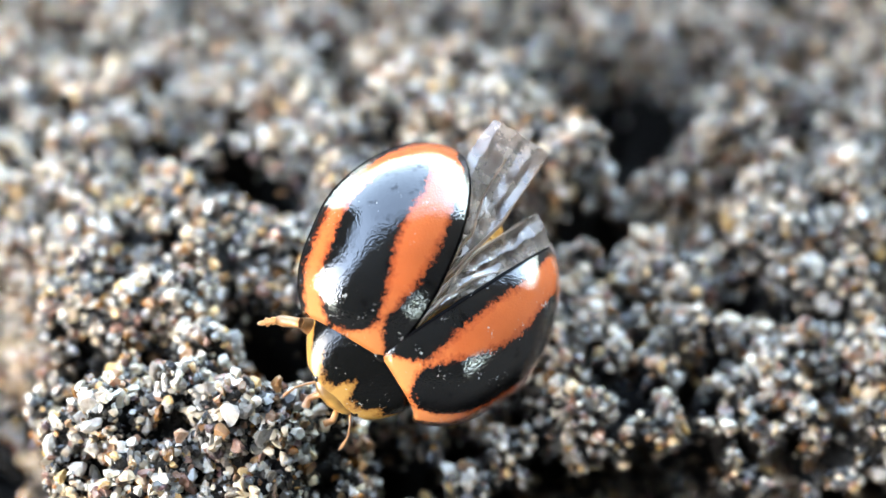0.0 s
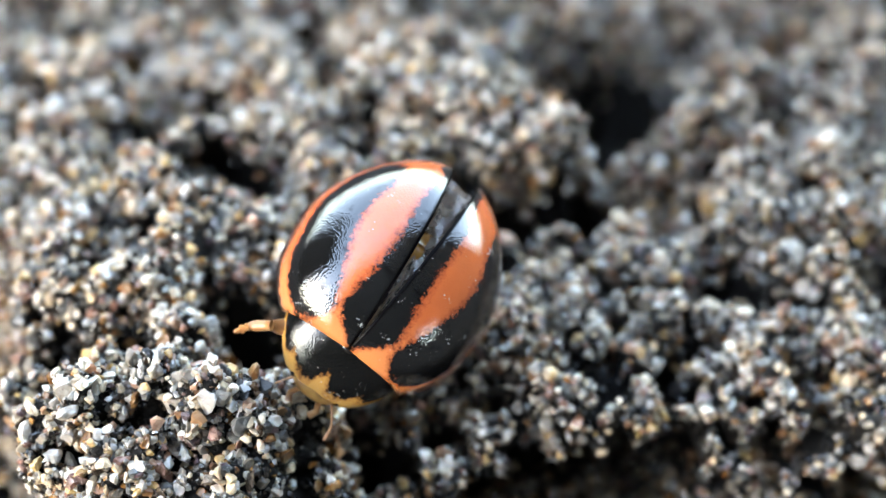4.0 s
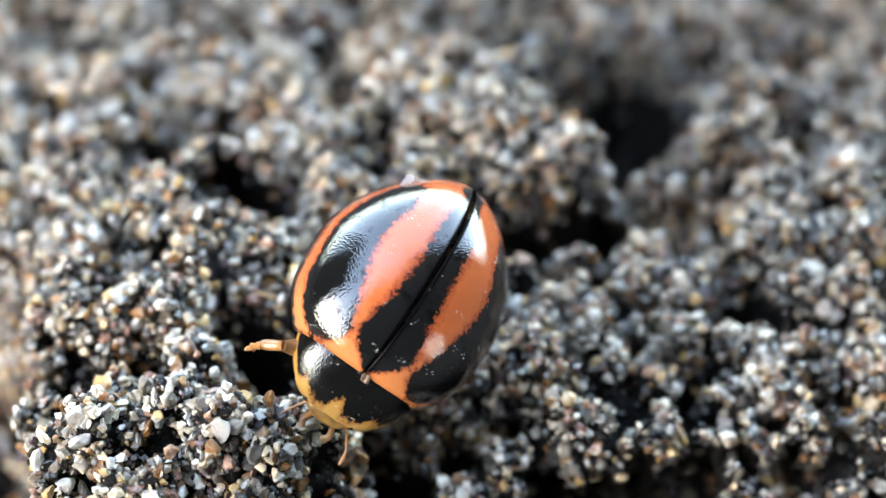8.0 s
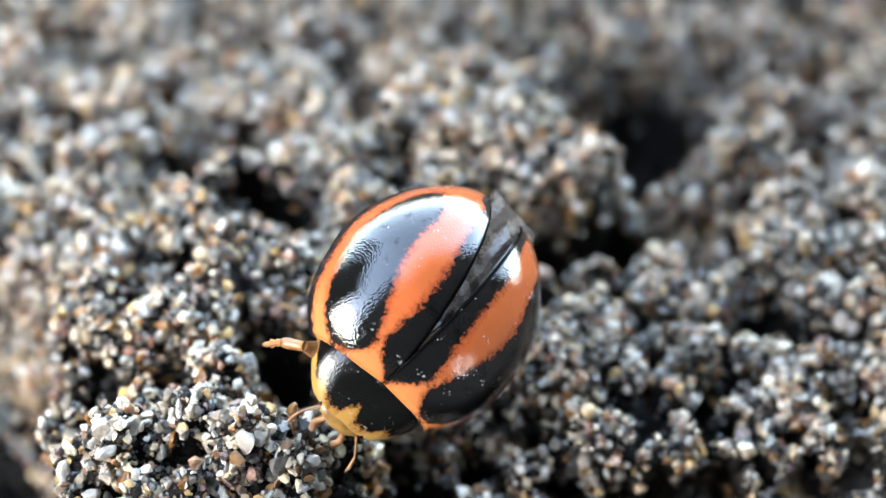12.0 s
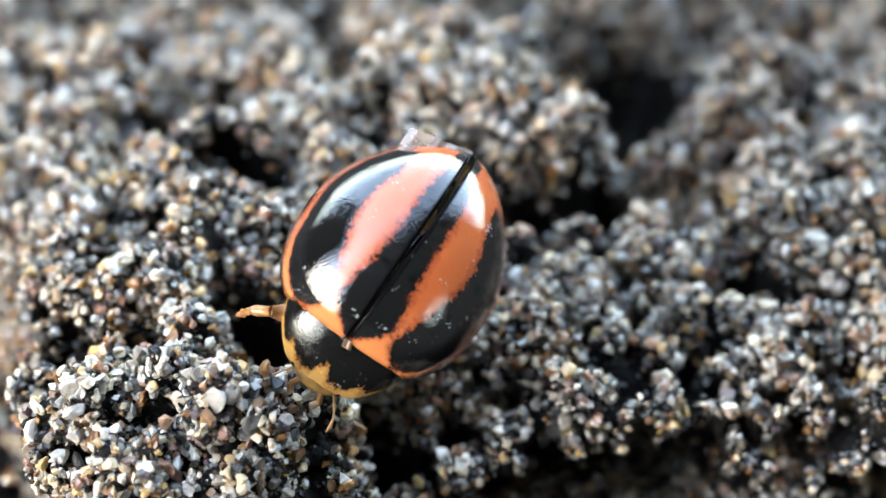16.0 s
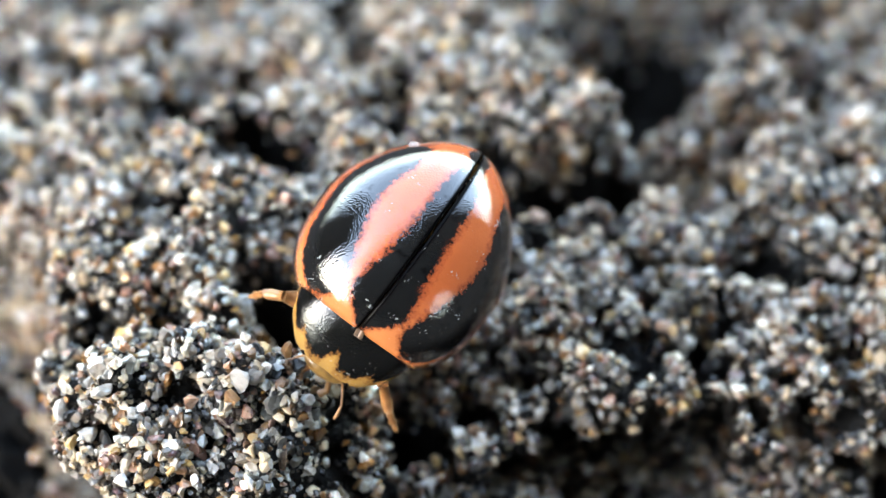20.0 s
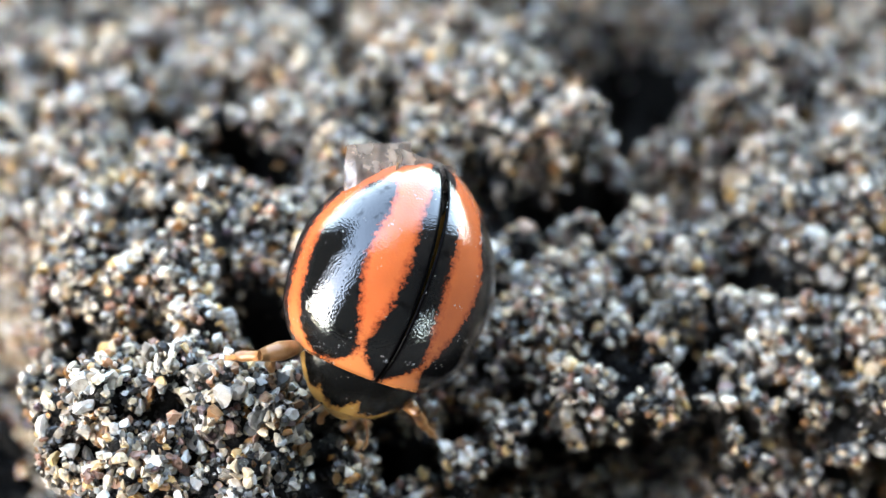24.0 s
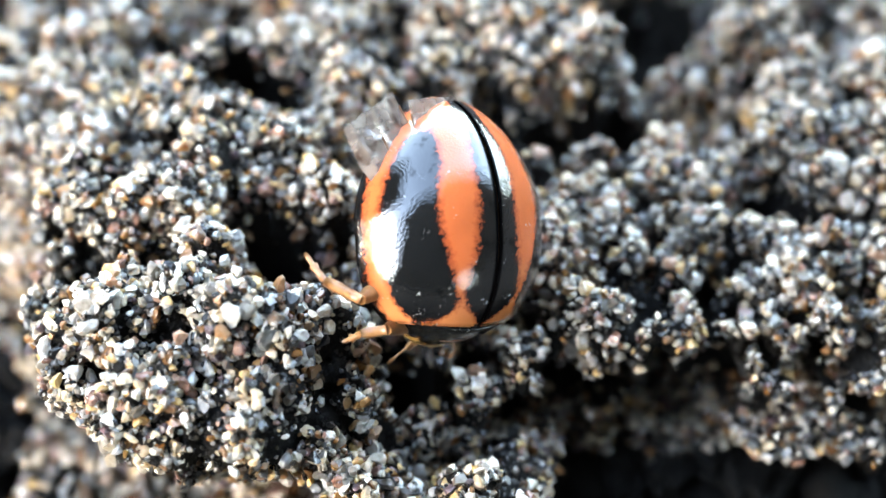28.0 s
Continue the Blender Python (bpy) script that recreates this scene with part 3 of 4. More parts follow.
def elytron_mesh(side):
    ns, na = 72, 56
    q = np.linspace(0, 1, ns)
    s = np.sin(q * math.pi / 2) * 0.35 + q * 0.65
    a = np.linspace(0.002, 1, na)
    S, A = np.meshgrid(s, a, indexing="ij")
    Y = 1.5 - S * 3.895
    w, h = profile(Y)
    ang = A * math.pi / 2
    X, Z = w * np.sin(ang), h * np.cos(ang) ** 0.9
    flare = np.clip((A - 0.9) / 0.1, 0, 1) ** 2
    X = X + 0.035 * flare
    Z = Z - 0.03 * flare
    Y = Y - 0.10 * (X / 1.1) ** 2 * np.clip(1 - S * 4, 0, 1)
    P = np.stack([X, Y, Z], -1)
    N = normals_of(P)
    if N[ns // 2, na // 2, 2] < 0:
        N = -N
    P = P - np.array(HINGE)
    v, f = sheet(P, 0.03, N)
    if side < 0:
        v = v * [-1, 1, 1]
        f = [q[::-1] for q in f]
    marks = elytron_marks(S, A).reshape(-1)
    pale = (np.clip(1 - S * 3.6, 0, 1) * 0.85 + 0.12 * np.clip((A - 0.8) * 4, 0, 1)).reshape(-1)
    k = len(f) - (2 * (ns - 1) + 2 * (na - 1))
    matte = (0.97 * np.maximum(np.clip((A - 0.985) / 0.015, 0, 1), np.clip((0.035 - A) / 0.015, 0, 1))).reshape(-1)
    me = mesh_from("elytron", v, f, ELYTRON, True, [("matte", np.concatenate([matte, matte * 0 + 0.9])), ("mark", np.concatenate([marks, np.maximum(marks, 0.1)])), ("pale", np.concatenate([pale, pale * 0 + 0.2]))])
    me.polygons.foreach_set("use_smooth", [i < k for i in range(len(f))])
    return me


def pronotum_mesh():
    n, m = 40, 60
    P, mark, pale = np.zeros((n, m, 3)), np.zeros((n, m)), np.zeros((n, m))
    for i in range(n):
        p = i / (n - 1)
        for j in range(m):
            x = -1 + 2 * j / (m - 1)
            half = 1.17 - 0.42 * p**2.2
            hx = half * math.sin(x * math.pi / 2 * 0.98)
            top = 0.86 - 0.46 * p - 0.24 * p * p
            P[i, j] = (hx, 1.44 - 0.16 * x * x + 0.86 * p * (1 - 0.12 * x * x), -0.05 + (top + 0.05) * math.cos(x * math.pi / 2 * 0.98) ** 0.8)
            ax = abs(x)
            reach = np.interp(ax, [0, 0.04, 0.12, 0.25, 0.38, 0.48, 0.58, 0.70, 0.80, 0.90, 1], [0.58, 0.63, 0.88, 0.90, 0.83, 0.62, 0.74, 0.68, 0.38, 0.08, -0.05])
            mark[i, j] = (reach - p) * 0.9
            pale[i, j] = p * 0.6
    N = normals_of(P)
    if N[n // 2, m // 2, 2] < 0:
        N = -N
    v, f = sheet(P, 0.06, N)
    return mesh_from("pronotum", v, f, PRONOTUM, True, [("mark", np.concatenate([mark.ravel()] * 2)), ("pale", np.concatenate([pale.ravel()] * 2))])


def wing_mesh(side):
    """A folded hind wing: a membrane in sharp pleats and creases, with a stiff front edge."""
    n, m = 15, 9
    rs = np.random.RandomState(40 + side)
    P = np.zeros((n, m, 3))
    folds = np.interp(np.linspace(0, 1, m), [0, 0.14, 0.28, 0.42, 0.56, 0.7, 0.86, 1], [0.08, -0.03, 0.07, -0.07, 0.06, 0.00, 0.07, -0.04])
    for i in range(n):
        s = i / (n - 1)
        width = np.interp(s, [0, 0.2, 0.45, 0.6, 0.8, 0.93, 1], [0.12, 0.20, 0.50, 0.98, 1.14, 1.14, 1.12])
        for j in range(m):
            u = j / (m - 1)
            crumple = rs.normal(0, 0.016, 3) * min(1, 3 * s) * (0 < j < m - 1)
            flat = 1 - 0.6 * min(1, max(0, (s - 0.75) / 0.25))
            crease = folds[j] * min(1, 2 * s) * flat + 0.30 * abs(s - 0.62) - 0.15
            P[i, j] = ((-0.50 * min(1, 0.15 + 1.5 * s) + u * width) * side, -3.4 * s + 0.12 * (u - 0.5) * s, crease - 0.20 * (u - 0.3) ** 2) + crumple
    N = normals_of(P)
    v, f = sheet(P, 0.012, N)
    return mesh_from("hind_wing", v, f, MEMBRANE, False), [tuple(P[int(i), 0]) for i in np.linspace(0, n - 2, 14)], [tuple(P[int(i), 4]) for i in np.linspace(0, n - 3, 14)]


def leg(parent, hip, knee, ankle, tip, label):
    v, f = spindle((0, 0, 0), (0.10, 0.10, 0.10), 8, 10)
    root = part("leg", mesh_from("hip", v, f, BROWN), parent, label, Matrix.Translation(Vector(hip) * MM))
    h = Vector(hip)
    k, a, t = (Vector(q) - h for q in (knee, ankle, tip))
    mid = k * 0.5
    v, f = tube([k * 0.02, k * 0.25, mid, k * 0.8, k], [0.09, 0.15, 0.175, 0.14, 0.095])
    part("femur", mesh_from("femur", v, f, AMBER), root)
    v, f = tube([k, k.lerp(a, 0.3), k.lerp(a, 0.7), a], [0.085, 0.09, 0.10, 0.075])
    part("tibia", mesh_from("tibia", v, f, AMBER), root)
    d = t - a
    v, f = tube([a, a + d * 0.25, a + d * 0.3, a + d * 0.55, a + d * 0.6, a + d * 0.85, t], [0.055, 0.07, 0.045, 0.085, 0.042, 0.045, 0.022], 8)
    part("tarsus", mesh_from("tarsus", v, f, AMBER), root)
    return root


def build_ladybird():
    bug = new("ladybird")
    bug.empty_display_size = 2 * MM
    tagged(bug, "glossy orange ladybird with black stripes on sand clods", "ladybird")
    cases = []
    for side in (1, -1):
        at = Matrix.Translation(Vector((HINGE.x * side, HINGE.y, HINGE.z)) * MM)
        cases.append(part("elytron", elytron_mesh(side), bug, "orange wing case with two black stripes", at))
    shield = part("pronotum", pronotum_mesh(), bug, "black shield with yellow front edge")
    v, f = spindle((0, 2.10, 0.02), (0.50, 0.32, 0.20))
    head = part("head", mesh_from("head", v, f, FACE), bug, "small dull yellow head under the shield")
    for s in (1, -1):
        v, f = spindle((0.43 * s, 2.13, 0.07), (0.13, 0.15, 0.12), 10, 12)
        part("eye", mesh_from("eye", v, f, BLACK), head, "grey-black bead eye")
        line = [(0.40 * s, 2.26, 0.02), (0.52 * s, 2.42, 0.03), (0.62 * s, 2.58, 0.01), (0.66 * s, 2.74, -0.04), (0.66 * s, 2.84, -0.08)]
        v, f = tube(line, [0.026, 0.018, 0.018, 0.034, 0.014], 8)
        part("antenna", mesh_from("antenna", v, f, AMBER), head, "short amber clubbed antenna")
        v, f = tube([(0.20 * s, 2.34, -0.06), (0.28 * s, 2.50, -0.13), (0.22 * s, 2.62, -0.22)], [0.05, 0.06, 0.07], 8)
        part("palp", mesh_from("palp", v, f, AMBER), head, "amber mouth palp")
    # abdomen in overlapping rings, soft yellow above
    for i in range(7):
        y0, y1 = 0.95 - i * 0.44, 0.95 - (i + 1) * 0.44 - 0.06
        rows = []
        for k, y in enumerate(np.linspace(y0, y1, 5)):
            w, h = profile(np.array(y))
            g = 0.88 + 0.04 * math.sin(k / 4 * math.pi)
            rows.append((float(w) * g, y, float(h) * 0.44 * g))
        v = []
        for w, y, h in rows:
            for j in range(28):
                t = 2 * math.pi * j / 28
                z = math.sin(t)
                v.append((w * math.cos(t), y, (h if z > 0 else 0.38) * z))
        f = grid_faces(5, 28, True) + [tuple(range(28)), tuple(range(4 * 28, 5 * 28))[::-1]]
        part("abdomen_segment", mesh_from("abdomen_segment", v, f, YELLOW), bug, "soft yellow abdomen ring")
    v, f = spindle((0, 1.15, 0.18), (0.98, 0.62, 0.50))
    part("thorax", mesh_from("thorax", v, f, BROWN), bug, "brown thorax under the wing cases")
    v, f = spindle((0, 1.40, 0.80), (0.17, 0.14, 0.08), 8, 12)
    part("scutellum", mesh_from("scutellum", v, f, BLACK), bug, "small black triangular plate")
    wings = []
    for side in (1, -1):
        me, lead, vein = wing_mesh(side)
        w = part("hind_wing", me, bug, "folded smoky translucent wing")
        for line in (lead, vein):
            v, f = tube(line, [0.045] * 5 + [0.03] * 5 + [0.018] * 4, 6)
            part("vein", mesh_from("vein", v, f, VEIN), w)
        wings.append(w)
    legs = []
    for s in (1, -1):
        bend = [(1.26, 1.72, 0.12), (1.54, 1.86, -0.16), (1.70, 2.05, -0.42)] if s > 0 else [(1.30, 1.78, 0.12), (1.72, 1.98, -0.30), (2.08, 2.12, -0.42)]
        legs.append(leg(bug, (0.55 * s, 1.35, -0.10), *[(x * s, y, z) for x, y, z in bend], "amber front leg"))
        legs.append(leg(bug, (0.80 * s, 0.60, -0.15), (1.95 * s, 0.72, 0.20), (2.30 * s, 0.30, -0.20), (2.42 * s, -0.20, -0.40), "amber middle leg"))
        legs.append(leg(bug, (0.75 * s, -0.40, -0.15), (1.75 * s, -0.80, 0.15), (2.05 * s, -1.35, -0.40), (2.20 * s, -1.75, -0.55), "amber hind leg"))
    return bug, cases, wings, legs, shield, head


LADYBIRD, CASES, WINGS, LEGS, SHIELD, HEAD = build_ladybird()


# ---------------------------------------------------------------- grains of sand
def grain_shapes(count, subdivisions, seed):
    """Angular pebbles of unit size: a ball cut by random planes."""
    rs = np.random.RandomState(seed)
    bm = bmesh.new()
    bmesh.ops.create_icosphere(bm, subdivisions=subdivisions, radius=1.0)
    bm.verts.ensure_lookup_table()
    base = np.array([v.co[:] for v in bm.verts])
    tris = np.array([[v.index for v in f.verts] for f in bm.faces])
    bm.free()
    shapes = []
    for _ in range(count):
        p = base.copy()
        for _ in range(7):
            n = rs.normal(size=3)
            n /= np.linalg.norm(n)
            over = p @ n - rs.uniform(0.27, 0.66)
            p = p - np.outer(np.clip(over, 0, None), n)
        p = p * rs.uniform(0.75, 1.65, 3) + rs.normal(size=p.shape) * 0.045
        shapes.append(p)
    return np.array(shapes), tris


def random_turns(rs, n):
    q = rs.normal(size=(n, 4))
    q /= np.linalg.norm(q, axis=1, keepdims=True)
    w, x, y, z = q.T
    return np.stack([1 - 2 * (y * y + z * z), 2 * (x * y - z * w), 2 * (x * z + y * w), 2 * (x * y + z * w), 1 - 2 * (x * x + z * z), 2 * (y * z - x * w),
                     2 * (x * z - y * w), 2 * (y * z + x * w), 1 - 2 * (x * x + y * y)], 1).reshape(-1, 3, 3)


def scatter(x0, x1, y0, y1, step, seed, middle, spread, gaps=1.0):
    """Places on the ground, about one to every step x step of its true surface."""
    rs = np.random.RandomState(seed)
    n = int((x1 - x0) * (y1 - y0) / step**2 * 8)
    x, y = rs.uniform(x0, x1, n), rs.uniform(y0, y1, n)
    e = 0.08
    gx = (ground_height(x + e, y) - ground_height(x - e, y)) / (2 * e)
    gy = (ground_height(x, y + e) - ground_height(x, y - e)) / (2 * e)
    area = np.sqrt(1 + gx**2 + gy**2)
    keep = rs.uniform(0, 8, n) < np.minimum(area, 8)
    x, y, gx, gy, area = x[keep], y[keep], gx[keep], gy[keep], area[keep]
    nrm = np.stack([-gx, -gy, np.ones_like(gx)], 1) / area[:, None]
    size = np.clip(rs.lognormal(math.log(middle), spread, len(x)), 0.03, 0.15)
    large, small = lumps(x, y)
    p = np.stack([x, y, ground_height(x, y)], 1) + nrm * (size * rs.uniform(-0.3, 1.2, len(x)))[:, None]
    # gaps and hollows lose grains so the blackened soil shows there as shade
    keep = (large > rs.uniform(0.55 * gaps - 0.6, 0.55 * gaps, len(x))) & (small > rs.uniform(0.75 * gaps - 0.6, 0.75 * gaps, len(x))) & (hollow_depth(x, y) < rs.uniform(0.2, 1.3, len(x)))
    p, size = p[keep], size[keep]
    return undercut(p), size


def joined_grains(name, places, sizes, subdivisions, seed, label, mat):
    rs = np.random.RandomState(seed)
    shapes, tris = grain_shapes(24, subdivisions, seed)
    n, k = len(places), shapes.shape[1]
    pick = rs.randint(0, len(shapes), n)
    turned = np.einsum("nij,nkj->nki", random_turns(rs, n), shapes[pick])
    co = ((turned * sizes[:, None, None] + places[:, None, :]) * MM).reshape(-1, 3)
    loops = (tris[None] + (np.arange(n) * k)[:, None, None]).reshape(-1)
    me = bpy.data.meshes.new(name)
    me.vertices.add(len(co))
    me.vertices.foreach_set("co", co.astype(np.float32).ravel())
    me.loops.add(len(loops))
    me.loops.foreach_set("vertex_index", loops.astype(np.int32))
    me.polygons.add(len(loops) // 3)
    me.polygons.foreach_set("loop_start", np.arange(0, len(loops), 3, dtype=np.int32))
    me.update(calc_edges=True)
    me.materials.append(mat)
    me.polygons.foreach_set("use_smooth", [False] * len(me.polygons))
    ob = new(name, me)
    ob.parent = GROUND
    return tagged(ob, label, kind="stuff")


def build_sand():
    # coarse grains, and those on the washed-out ground below the front
    sorts = [scatter(-10.5, 11.5, -7.5, 11.5, 0.100, 21, 0.075, 0.36, 1.15), scatter(-11.0, 0.5, -14.0, -7.5, 0.16, 23, 0.10, 0.35)]
    p, size = np.concatenate([q[0] for q in sorts]), np.concatenate([q[1] for q in sorts])
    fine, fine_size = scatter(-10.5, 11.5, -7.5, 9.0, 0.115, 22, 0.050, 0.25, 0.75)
    joined_grains("fine_sand", fine - [0, 0, 0.04], fine_size, 1, 7, "dark fine sand, shade in its colour, between the coarse grains", SILT)
    clear, clear_size = scatter(-10.5, 11.5, -2.0, 11.5, 0.46, 24, 0.12, 0.25, 1.3)
    front, front_size = scatter(-5.6, -0.6, -6.6, -2.0, 0.26, 25, 0.085, 0.30, 1.1)
    clear, clear_size = np.concatenate([clear, front]), np.concatenate([clear_size, front_size])
    joined_grains("quartz_sand", clear + [0, 0, 0.05], clear_size, 1, 8, "large pale quartz grains on the clods", QUARTZ)
    near = (p[:, 1] < -1.8) & (p[:, 0] < 0.2) & (p[:, 2] > -0.8)
    # the grains of the foremost clod, one by one
    order = np.argsort(np.hypot(p[:, 0] + 2.7, p[:, 1] + 4.6) - 0.6 * p[:, 2])
    single = order[:300]
    rest = np.ones(len(p), bool)
    rest[single] = False
    joined_grains("sand", p[rest & near], size[rest & near], 2, 5, "coarse angular sand grains caked into clods", SAND)
    joined_grains("sand", p[rest & ~near], size[rest & ~near], 1, 6, "coarse sand grains further back", SAND)
    shapes, tris = grain_shapes(12, 2, 9)
    meshes = [mesh_from("grain", s, tris, SAND, False) for s in shapes]
    rs = np.random.RandomState(31)
    for i in single:
        ob = part("grain", meshes[rs.randint(12)], GROUND)
        turn = Euler(rs.uniform(0, 6.28, 3)).to_matrix().to_4x4()
        ob.matrix_basis = Matrix.Translation(Vector(p[i]) * MM) @ turn @ Matrix.Scale(float(size[i]), 4)


build_sand()


# ---------------------------------------------------------------- what moves
# seconds, place in millimetres, turn in degrees of the ladybird
BUG = [
    (0, 0.311, -2.343, 3.152, -5.0, -34.5, 148.4),
    (0.5, 0.169, -2.242, 3.250, -10.6, -37.8, 151.4),
    (1, 0.282, -2.173, 2.780, -8.7, -43.8, 143.7),
    (2, 0.248, -1.993, 2.575, -17.0, -39.6, 151.9),
    (3, 0.295, -1.898, 2.370, -10.9, -27.5, 146.3),
    (5.5, 0.161, -1.969, 2.756, -17.3, -23.2, 160.7),
    (6, 0.165, -2.060, 2.875, -20.4, -24.6, 156.0),
    (7, 0.302, -1.912, 2.688, -17.6, -20.2, 155.5),
    (8, 0.174, -1.902, 2.703, -16.1, -27.1, 155.0),
    (8.5, -0.195, -1.938, 3.238, -14.9, -35.6, 165.8),
    (9, -0.246, -2.103, 3.257, -15.0, -34.0, 163.8),
    (9.5, 0.028, -2.171, 3.095, -8.0, -37.6, 151.0),
    (10, 0.092, -2.029, 3.025, -10.7, -42.0, 151.4),
    (11, 0.091, -2.091, 2.829, -8.5, -40.1, 146.4),
    (13.5, 0.160, -1.904, 2.877, -12.2, -24.5, 157.4),
    (14, 0.160, -1.959, 2.831, -12.8, -32.5, 147.7),
    (15, 0.190, -1.779, 2.706, -16.2, -20.0, 149.3),
    (16, 0.124, -1.921, 2.798, -18.9, -21.4, 150.8),
    (17, 0.134, -1.924, 2.866, -14.6, -18.4, 150.2),
    (18, 0.126, -2.006, 3.076, -12.1, -12.1, 153.8),
    (19, -0.002, -2.073, 2.959, -13.0, -19.3, 151.7),
    (20, -0.031, -2.132, 2.867, -16.6, -23.7, 150.2),
    (21, -0.104, -2.282, 3.037, -13.6, -36.9, 161.2),
    (21.5, -0.025, -2.373, 3.418, -11.4, -33.5, 161.3),
    (23.5, 0.028, -2.225, 2.626, -30.7, -33.5, 172.3),
    (24, -0.010, -2.266, 2.565, -32.0, -29.9, 175.4),
    (25, 0.032, -2.200, 2.207, -33.9, -19.6, -170.1),
    (25.5, 0.299, -2.179, 2.403, -30.6, -38.3, -170.9),
    (26, 0.470, -2.271, 2.339, -34.1, -44.3, -172.8),
    (26.5, 0.389, -2.377, 2.346, -28.4, -41.7, -171.9),
    (27, 0.496, -2.499, 2.036, -38.9, -38.4, -164.4),
    (28, 0.694, -2.331, 1.834, -38.0, -30.9, -155.1),
]
# seconds, swing and lift of the wing cases in degrees, and by how much more the right one is lifted
OPEN = [
    (0, 19, 10.6, 4.5), (0.5, 15, 8.6, 3), (1, 7, 6), (2, 6, 0.4), (3, 5.5, 1.2), (3.5, 5, 1), (5.5, 1.0, 1), (6, 0.6, 0), (8.0, 0.4, 0), (8.5, 15, 7.4), (8.8, 26, 10.5), (9.0, 27, 11.3),
    (9.5, 15.5, 9), (10, 7.5, 6), (11, 6, 4.8), (13.5, 6, 4.3), (14, 4.2, 3.0), (15, 2.6, 1.4), (16, 0.9, 0), (18, 0.4, 0), (20.5, 0.4, 0), (21, 11, 8.1), (21.5, 14.5, 6),
    (22.4, 10, 4), (23.5, 1.8, 0.5), (24, 1.0, 0.8), (25, 0.7, 0), (26, 0.5, 0), (28, 0.5, 0),
]

# seconds, slide in millimetres, outward swing and pitch in degrees of the hind wings
RIGHT_WING = [
    (0, -0.75, 6, -13), (1, -0.05, -1, -10), (2, 0.3, -5, -5), (3.5, 0.45, -4, -2), (5.5, 0.25, 6, 0), (7, 0.15, 8, 0), (8, 0.35, 7, 0), (8.4, -0.4, 4, -6), (8.8, -0.5, 14, -26),
    (9, -0.5, 14, -26), (9.6, -0.4, -2, -12), (10, 0.0, -2, -10), (11, 0.2, -3, -7), (11.5, 0.25, -3, -5), (12.7, 0.2, -2, -3), (13.5, 0.1, 4, 0), (15, 0.05, 6, 0), (16, 0.12, 7, 0), (17, 0.3, 7, 0), (19, 0.5, 7, 0),
    (20.5, 0.4, 7, 0), (21, -0.4, 9, -8), (21.5, -0.5, 4, -10), (23.5, -0.12, 14, 2), (25, -0.15, 19, 5), (28, -0.15, 25, 5),
]
LEFT_WING = [
    (0, -0.2, 18, 0), (1, -0.2, 8, 0), (2, 0.1, 2, 0), (3.5, 0.2, 0, 0), (5.5, 0.6, 2, 0), (8, 0.6, 2, 0), (8.4, 0.2, 8, -3), (8.8, 0.1, 34, 2), (9, 0.1, 34, 2),
    (9.6, -0.4, 12, -5), (10, -0.4, 7, -2), (11.5, -0.15, 2, 0), (12.7, 0.0, -2, 0), (13.5, 0.2, -3, 0), (15, 0.45, -4, 0), (16, 0.6, -3, 0), (20.5, 0.6, 1, 0), (21, -0.2, 10, -4),
    (21.5, -0.3, 14, -4), (23.5, 0.0, -6, 0), (25, 0.0, -8, 1), (28, 0.0, -10, 1),
]
# seconds and downward nod of the shield and head in degrees
NOD = [(0, 0), (3, 4), (8, 0), (11, 2), (18, 0), (21, 0), (23.5, 8), (24, 9), (24.7, 36), (25.3, 36), (25.8, 12), (26.5, 12), (27, 32), (28, 38)]
HIPS = [(0.55, 1.35, -0.10), (0.80, 0.60, -0.15), (0.75, -0.40, -0.15)] * 2
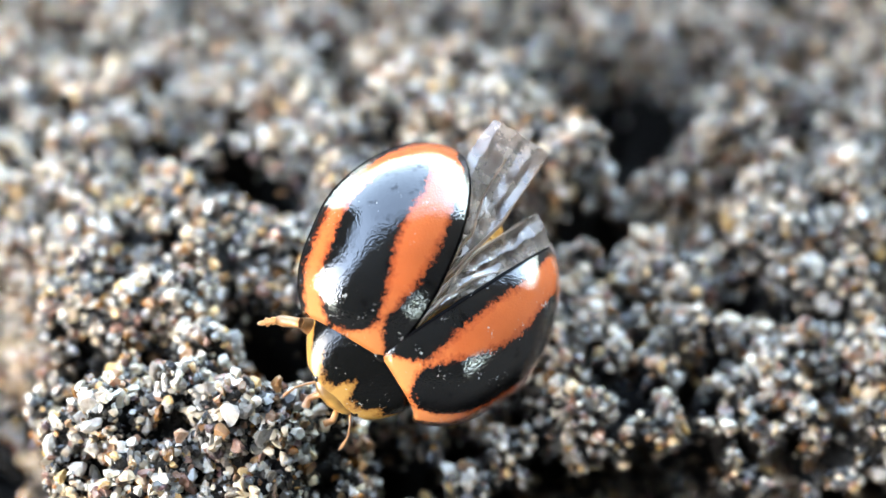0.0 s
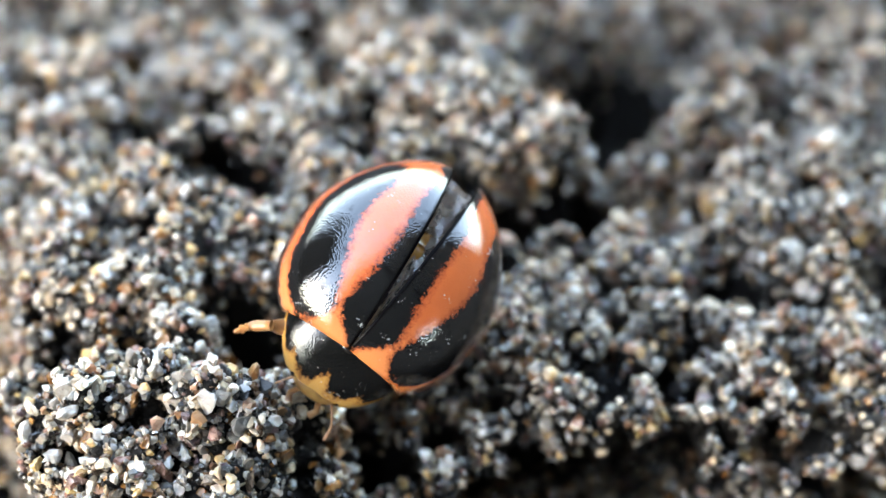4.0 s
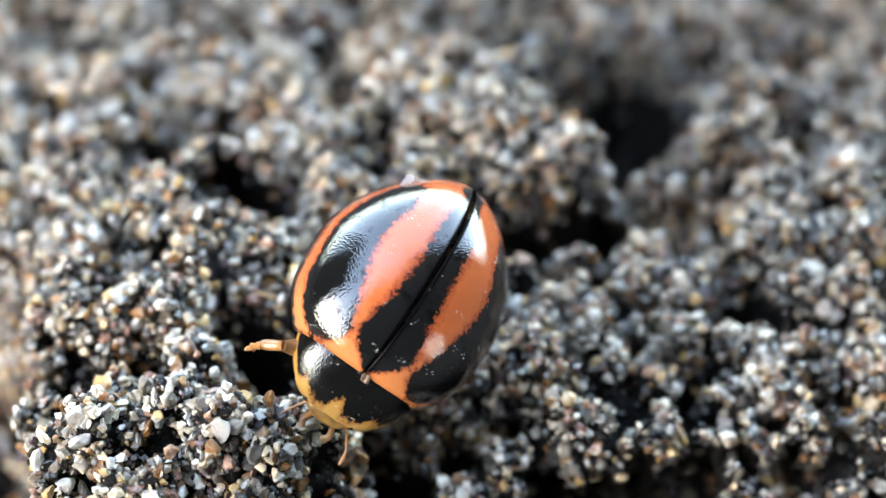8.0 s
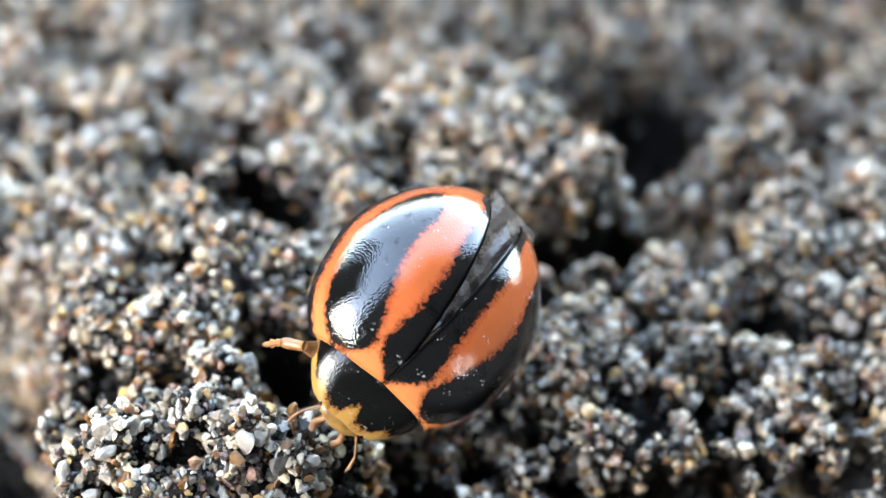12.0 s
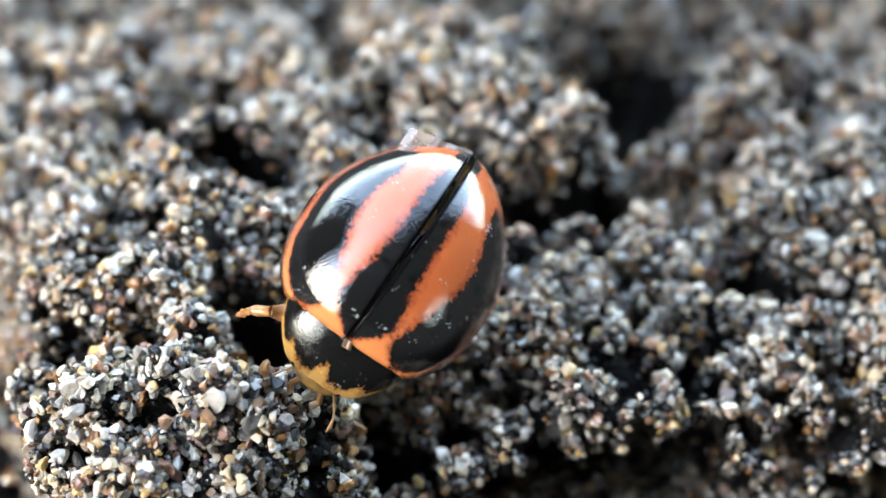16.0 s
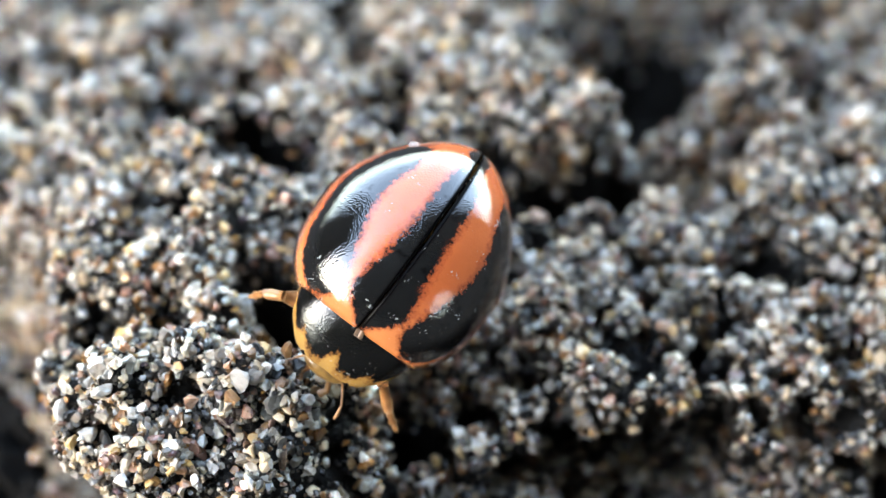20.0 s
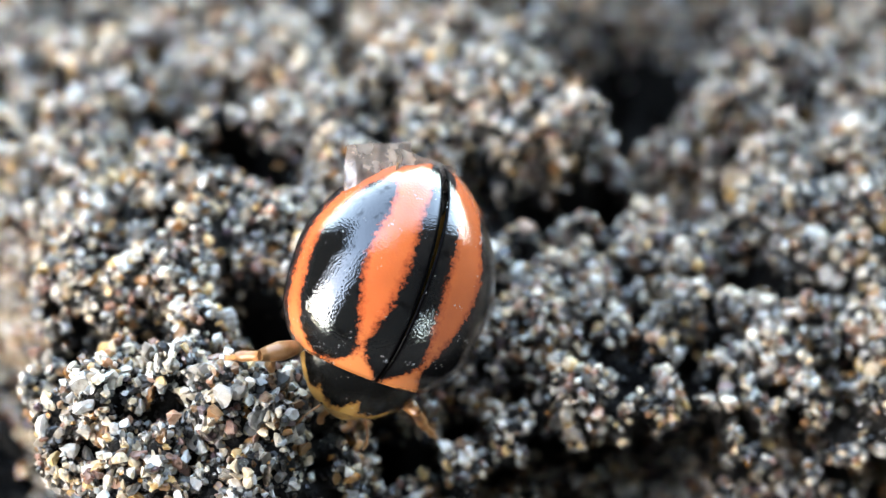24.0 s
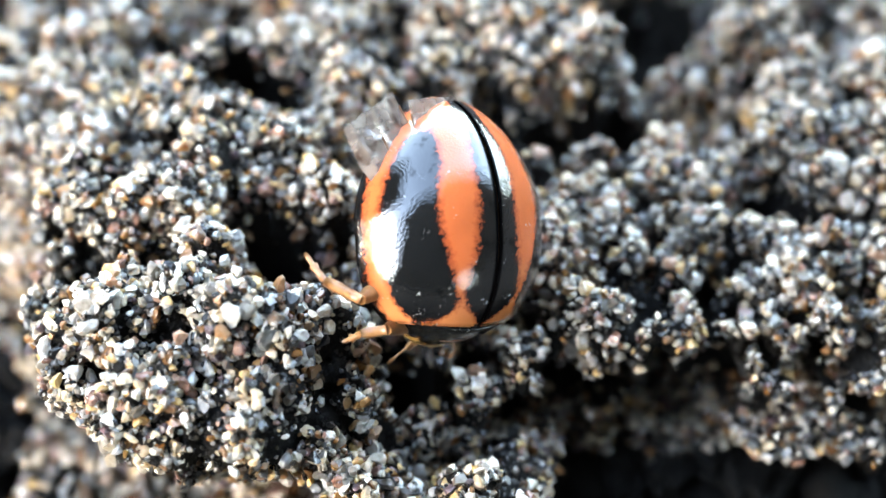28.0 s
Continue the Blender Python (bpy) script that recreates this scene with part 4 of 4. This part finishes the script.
# seconds, swing about the hip in degrees and reach out and up from it in millimetres, for each leg (right front, middle, hind, then left)
LEG_SWING = [
    [(0, 0), (3, 4), (8, 0), (11, -4), (15, 2), (20, -3), (21, 8, 0.5, 0.1), (21.5, 12, 0.5, 0.1), (23.5, 10, 0.6, 0.2), (24, 0, 0.65, 0.25), (24.4, -25), (25.3, -20), (26, 10), (27, 0), (28, -18)],
    [(0, -96), (8, -94), (15, -100), (21, -98), (24.5, -80), (25.5, 2), (26.5, 16), (27, 14), (28, 12)],
    [(0, 150), (28, 150)],
    [(0, -120), (0.9, -100), (1.2, -15), (1.6, -100), (8, -120), (11, -110), (15.1, -100), (15.5, -10), (15.9, -90), (19.5, -100), (20, 8, -0.25), (20.3, 0, -0.2), (21, -80), (23.5, -30), (24, 0, -0.1), (24.6, -80), (28, -110)],
    [(0, -106), (28, -104)],
    [(0, 150), (28, 150)],
]


def motions():
    walk(LADYBIRD, [(t, pose(x * MM, y * MM, z * MM, rx, ry, rz)) for t, x, y, z, rx, ry, rz in BUG])
    for ob, side in zip(CASES, (1, -1)):
        base = Matrix.Translation(Vector((HINGE.x * side, HINGE.y, HINGE.z)) * MM)
        rows = []
        for t, a, b, *more in OPEN:
            b += sum(more) * (side > 0)
            turn = Matrix.Rotation(radians(a * side), 4, "Z") @ Matrix.Rotation(radians(-b * side), 4, "Y") @ Matrix.Rotation(radians(-b * 0.6), 4, "X")
            rows.append((t, base @ turn))
        walk(ob, rows)
    for ob, side, rows in zip(WINGS, (1, -1), (RIGHT_WING, LEFT_WING)):
        walk(ob, [(t, pose(0.12 * side * MM, (1.0 + dy) * MM, 0.88 * MM, pitch + 5, 0, yaw * side)) for t, dy, yaw, pitch in rows])
    neck = Vector((0, 1.45, 0.65)) * MM
    for ob in (SHIELD, HEAD):
        walk(ob, [(t, Matrix.Translation(neck) @ Matrix.Rotation(radians(-a), 4, "X") @ Matrix.Translation(-neck)) for t, a in NOD])
    for ob, hip, side, rows in zip(LEGS, HIPS, (1, 1, 1, -1, -1, -1), LEG_SWING):
        walk(ob, [(t, pose((hip[0] + out) * side * MM, hip[1] * MM, (hip[2] + up) * MM, 0, 0, a * side)) for t, a, out, up in ((*r, 0, 0)[:4] for r in rows)])


motions()
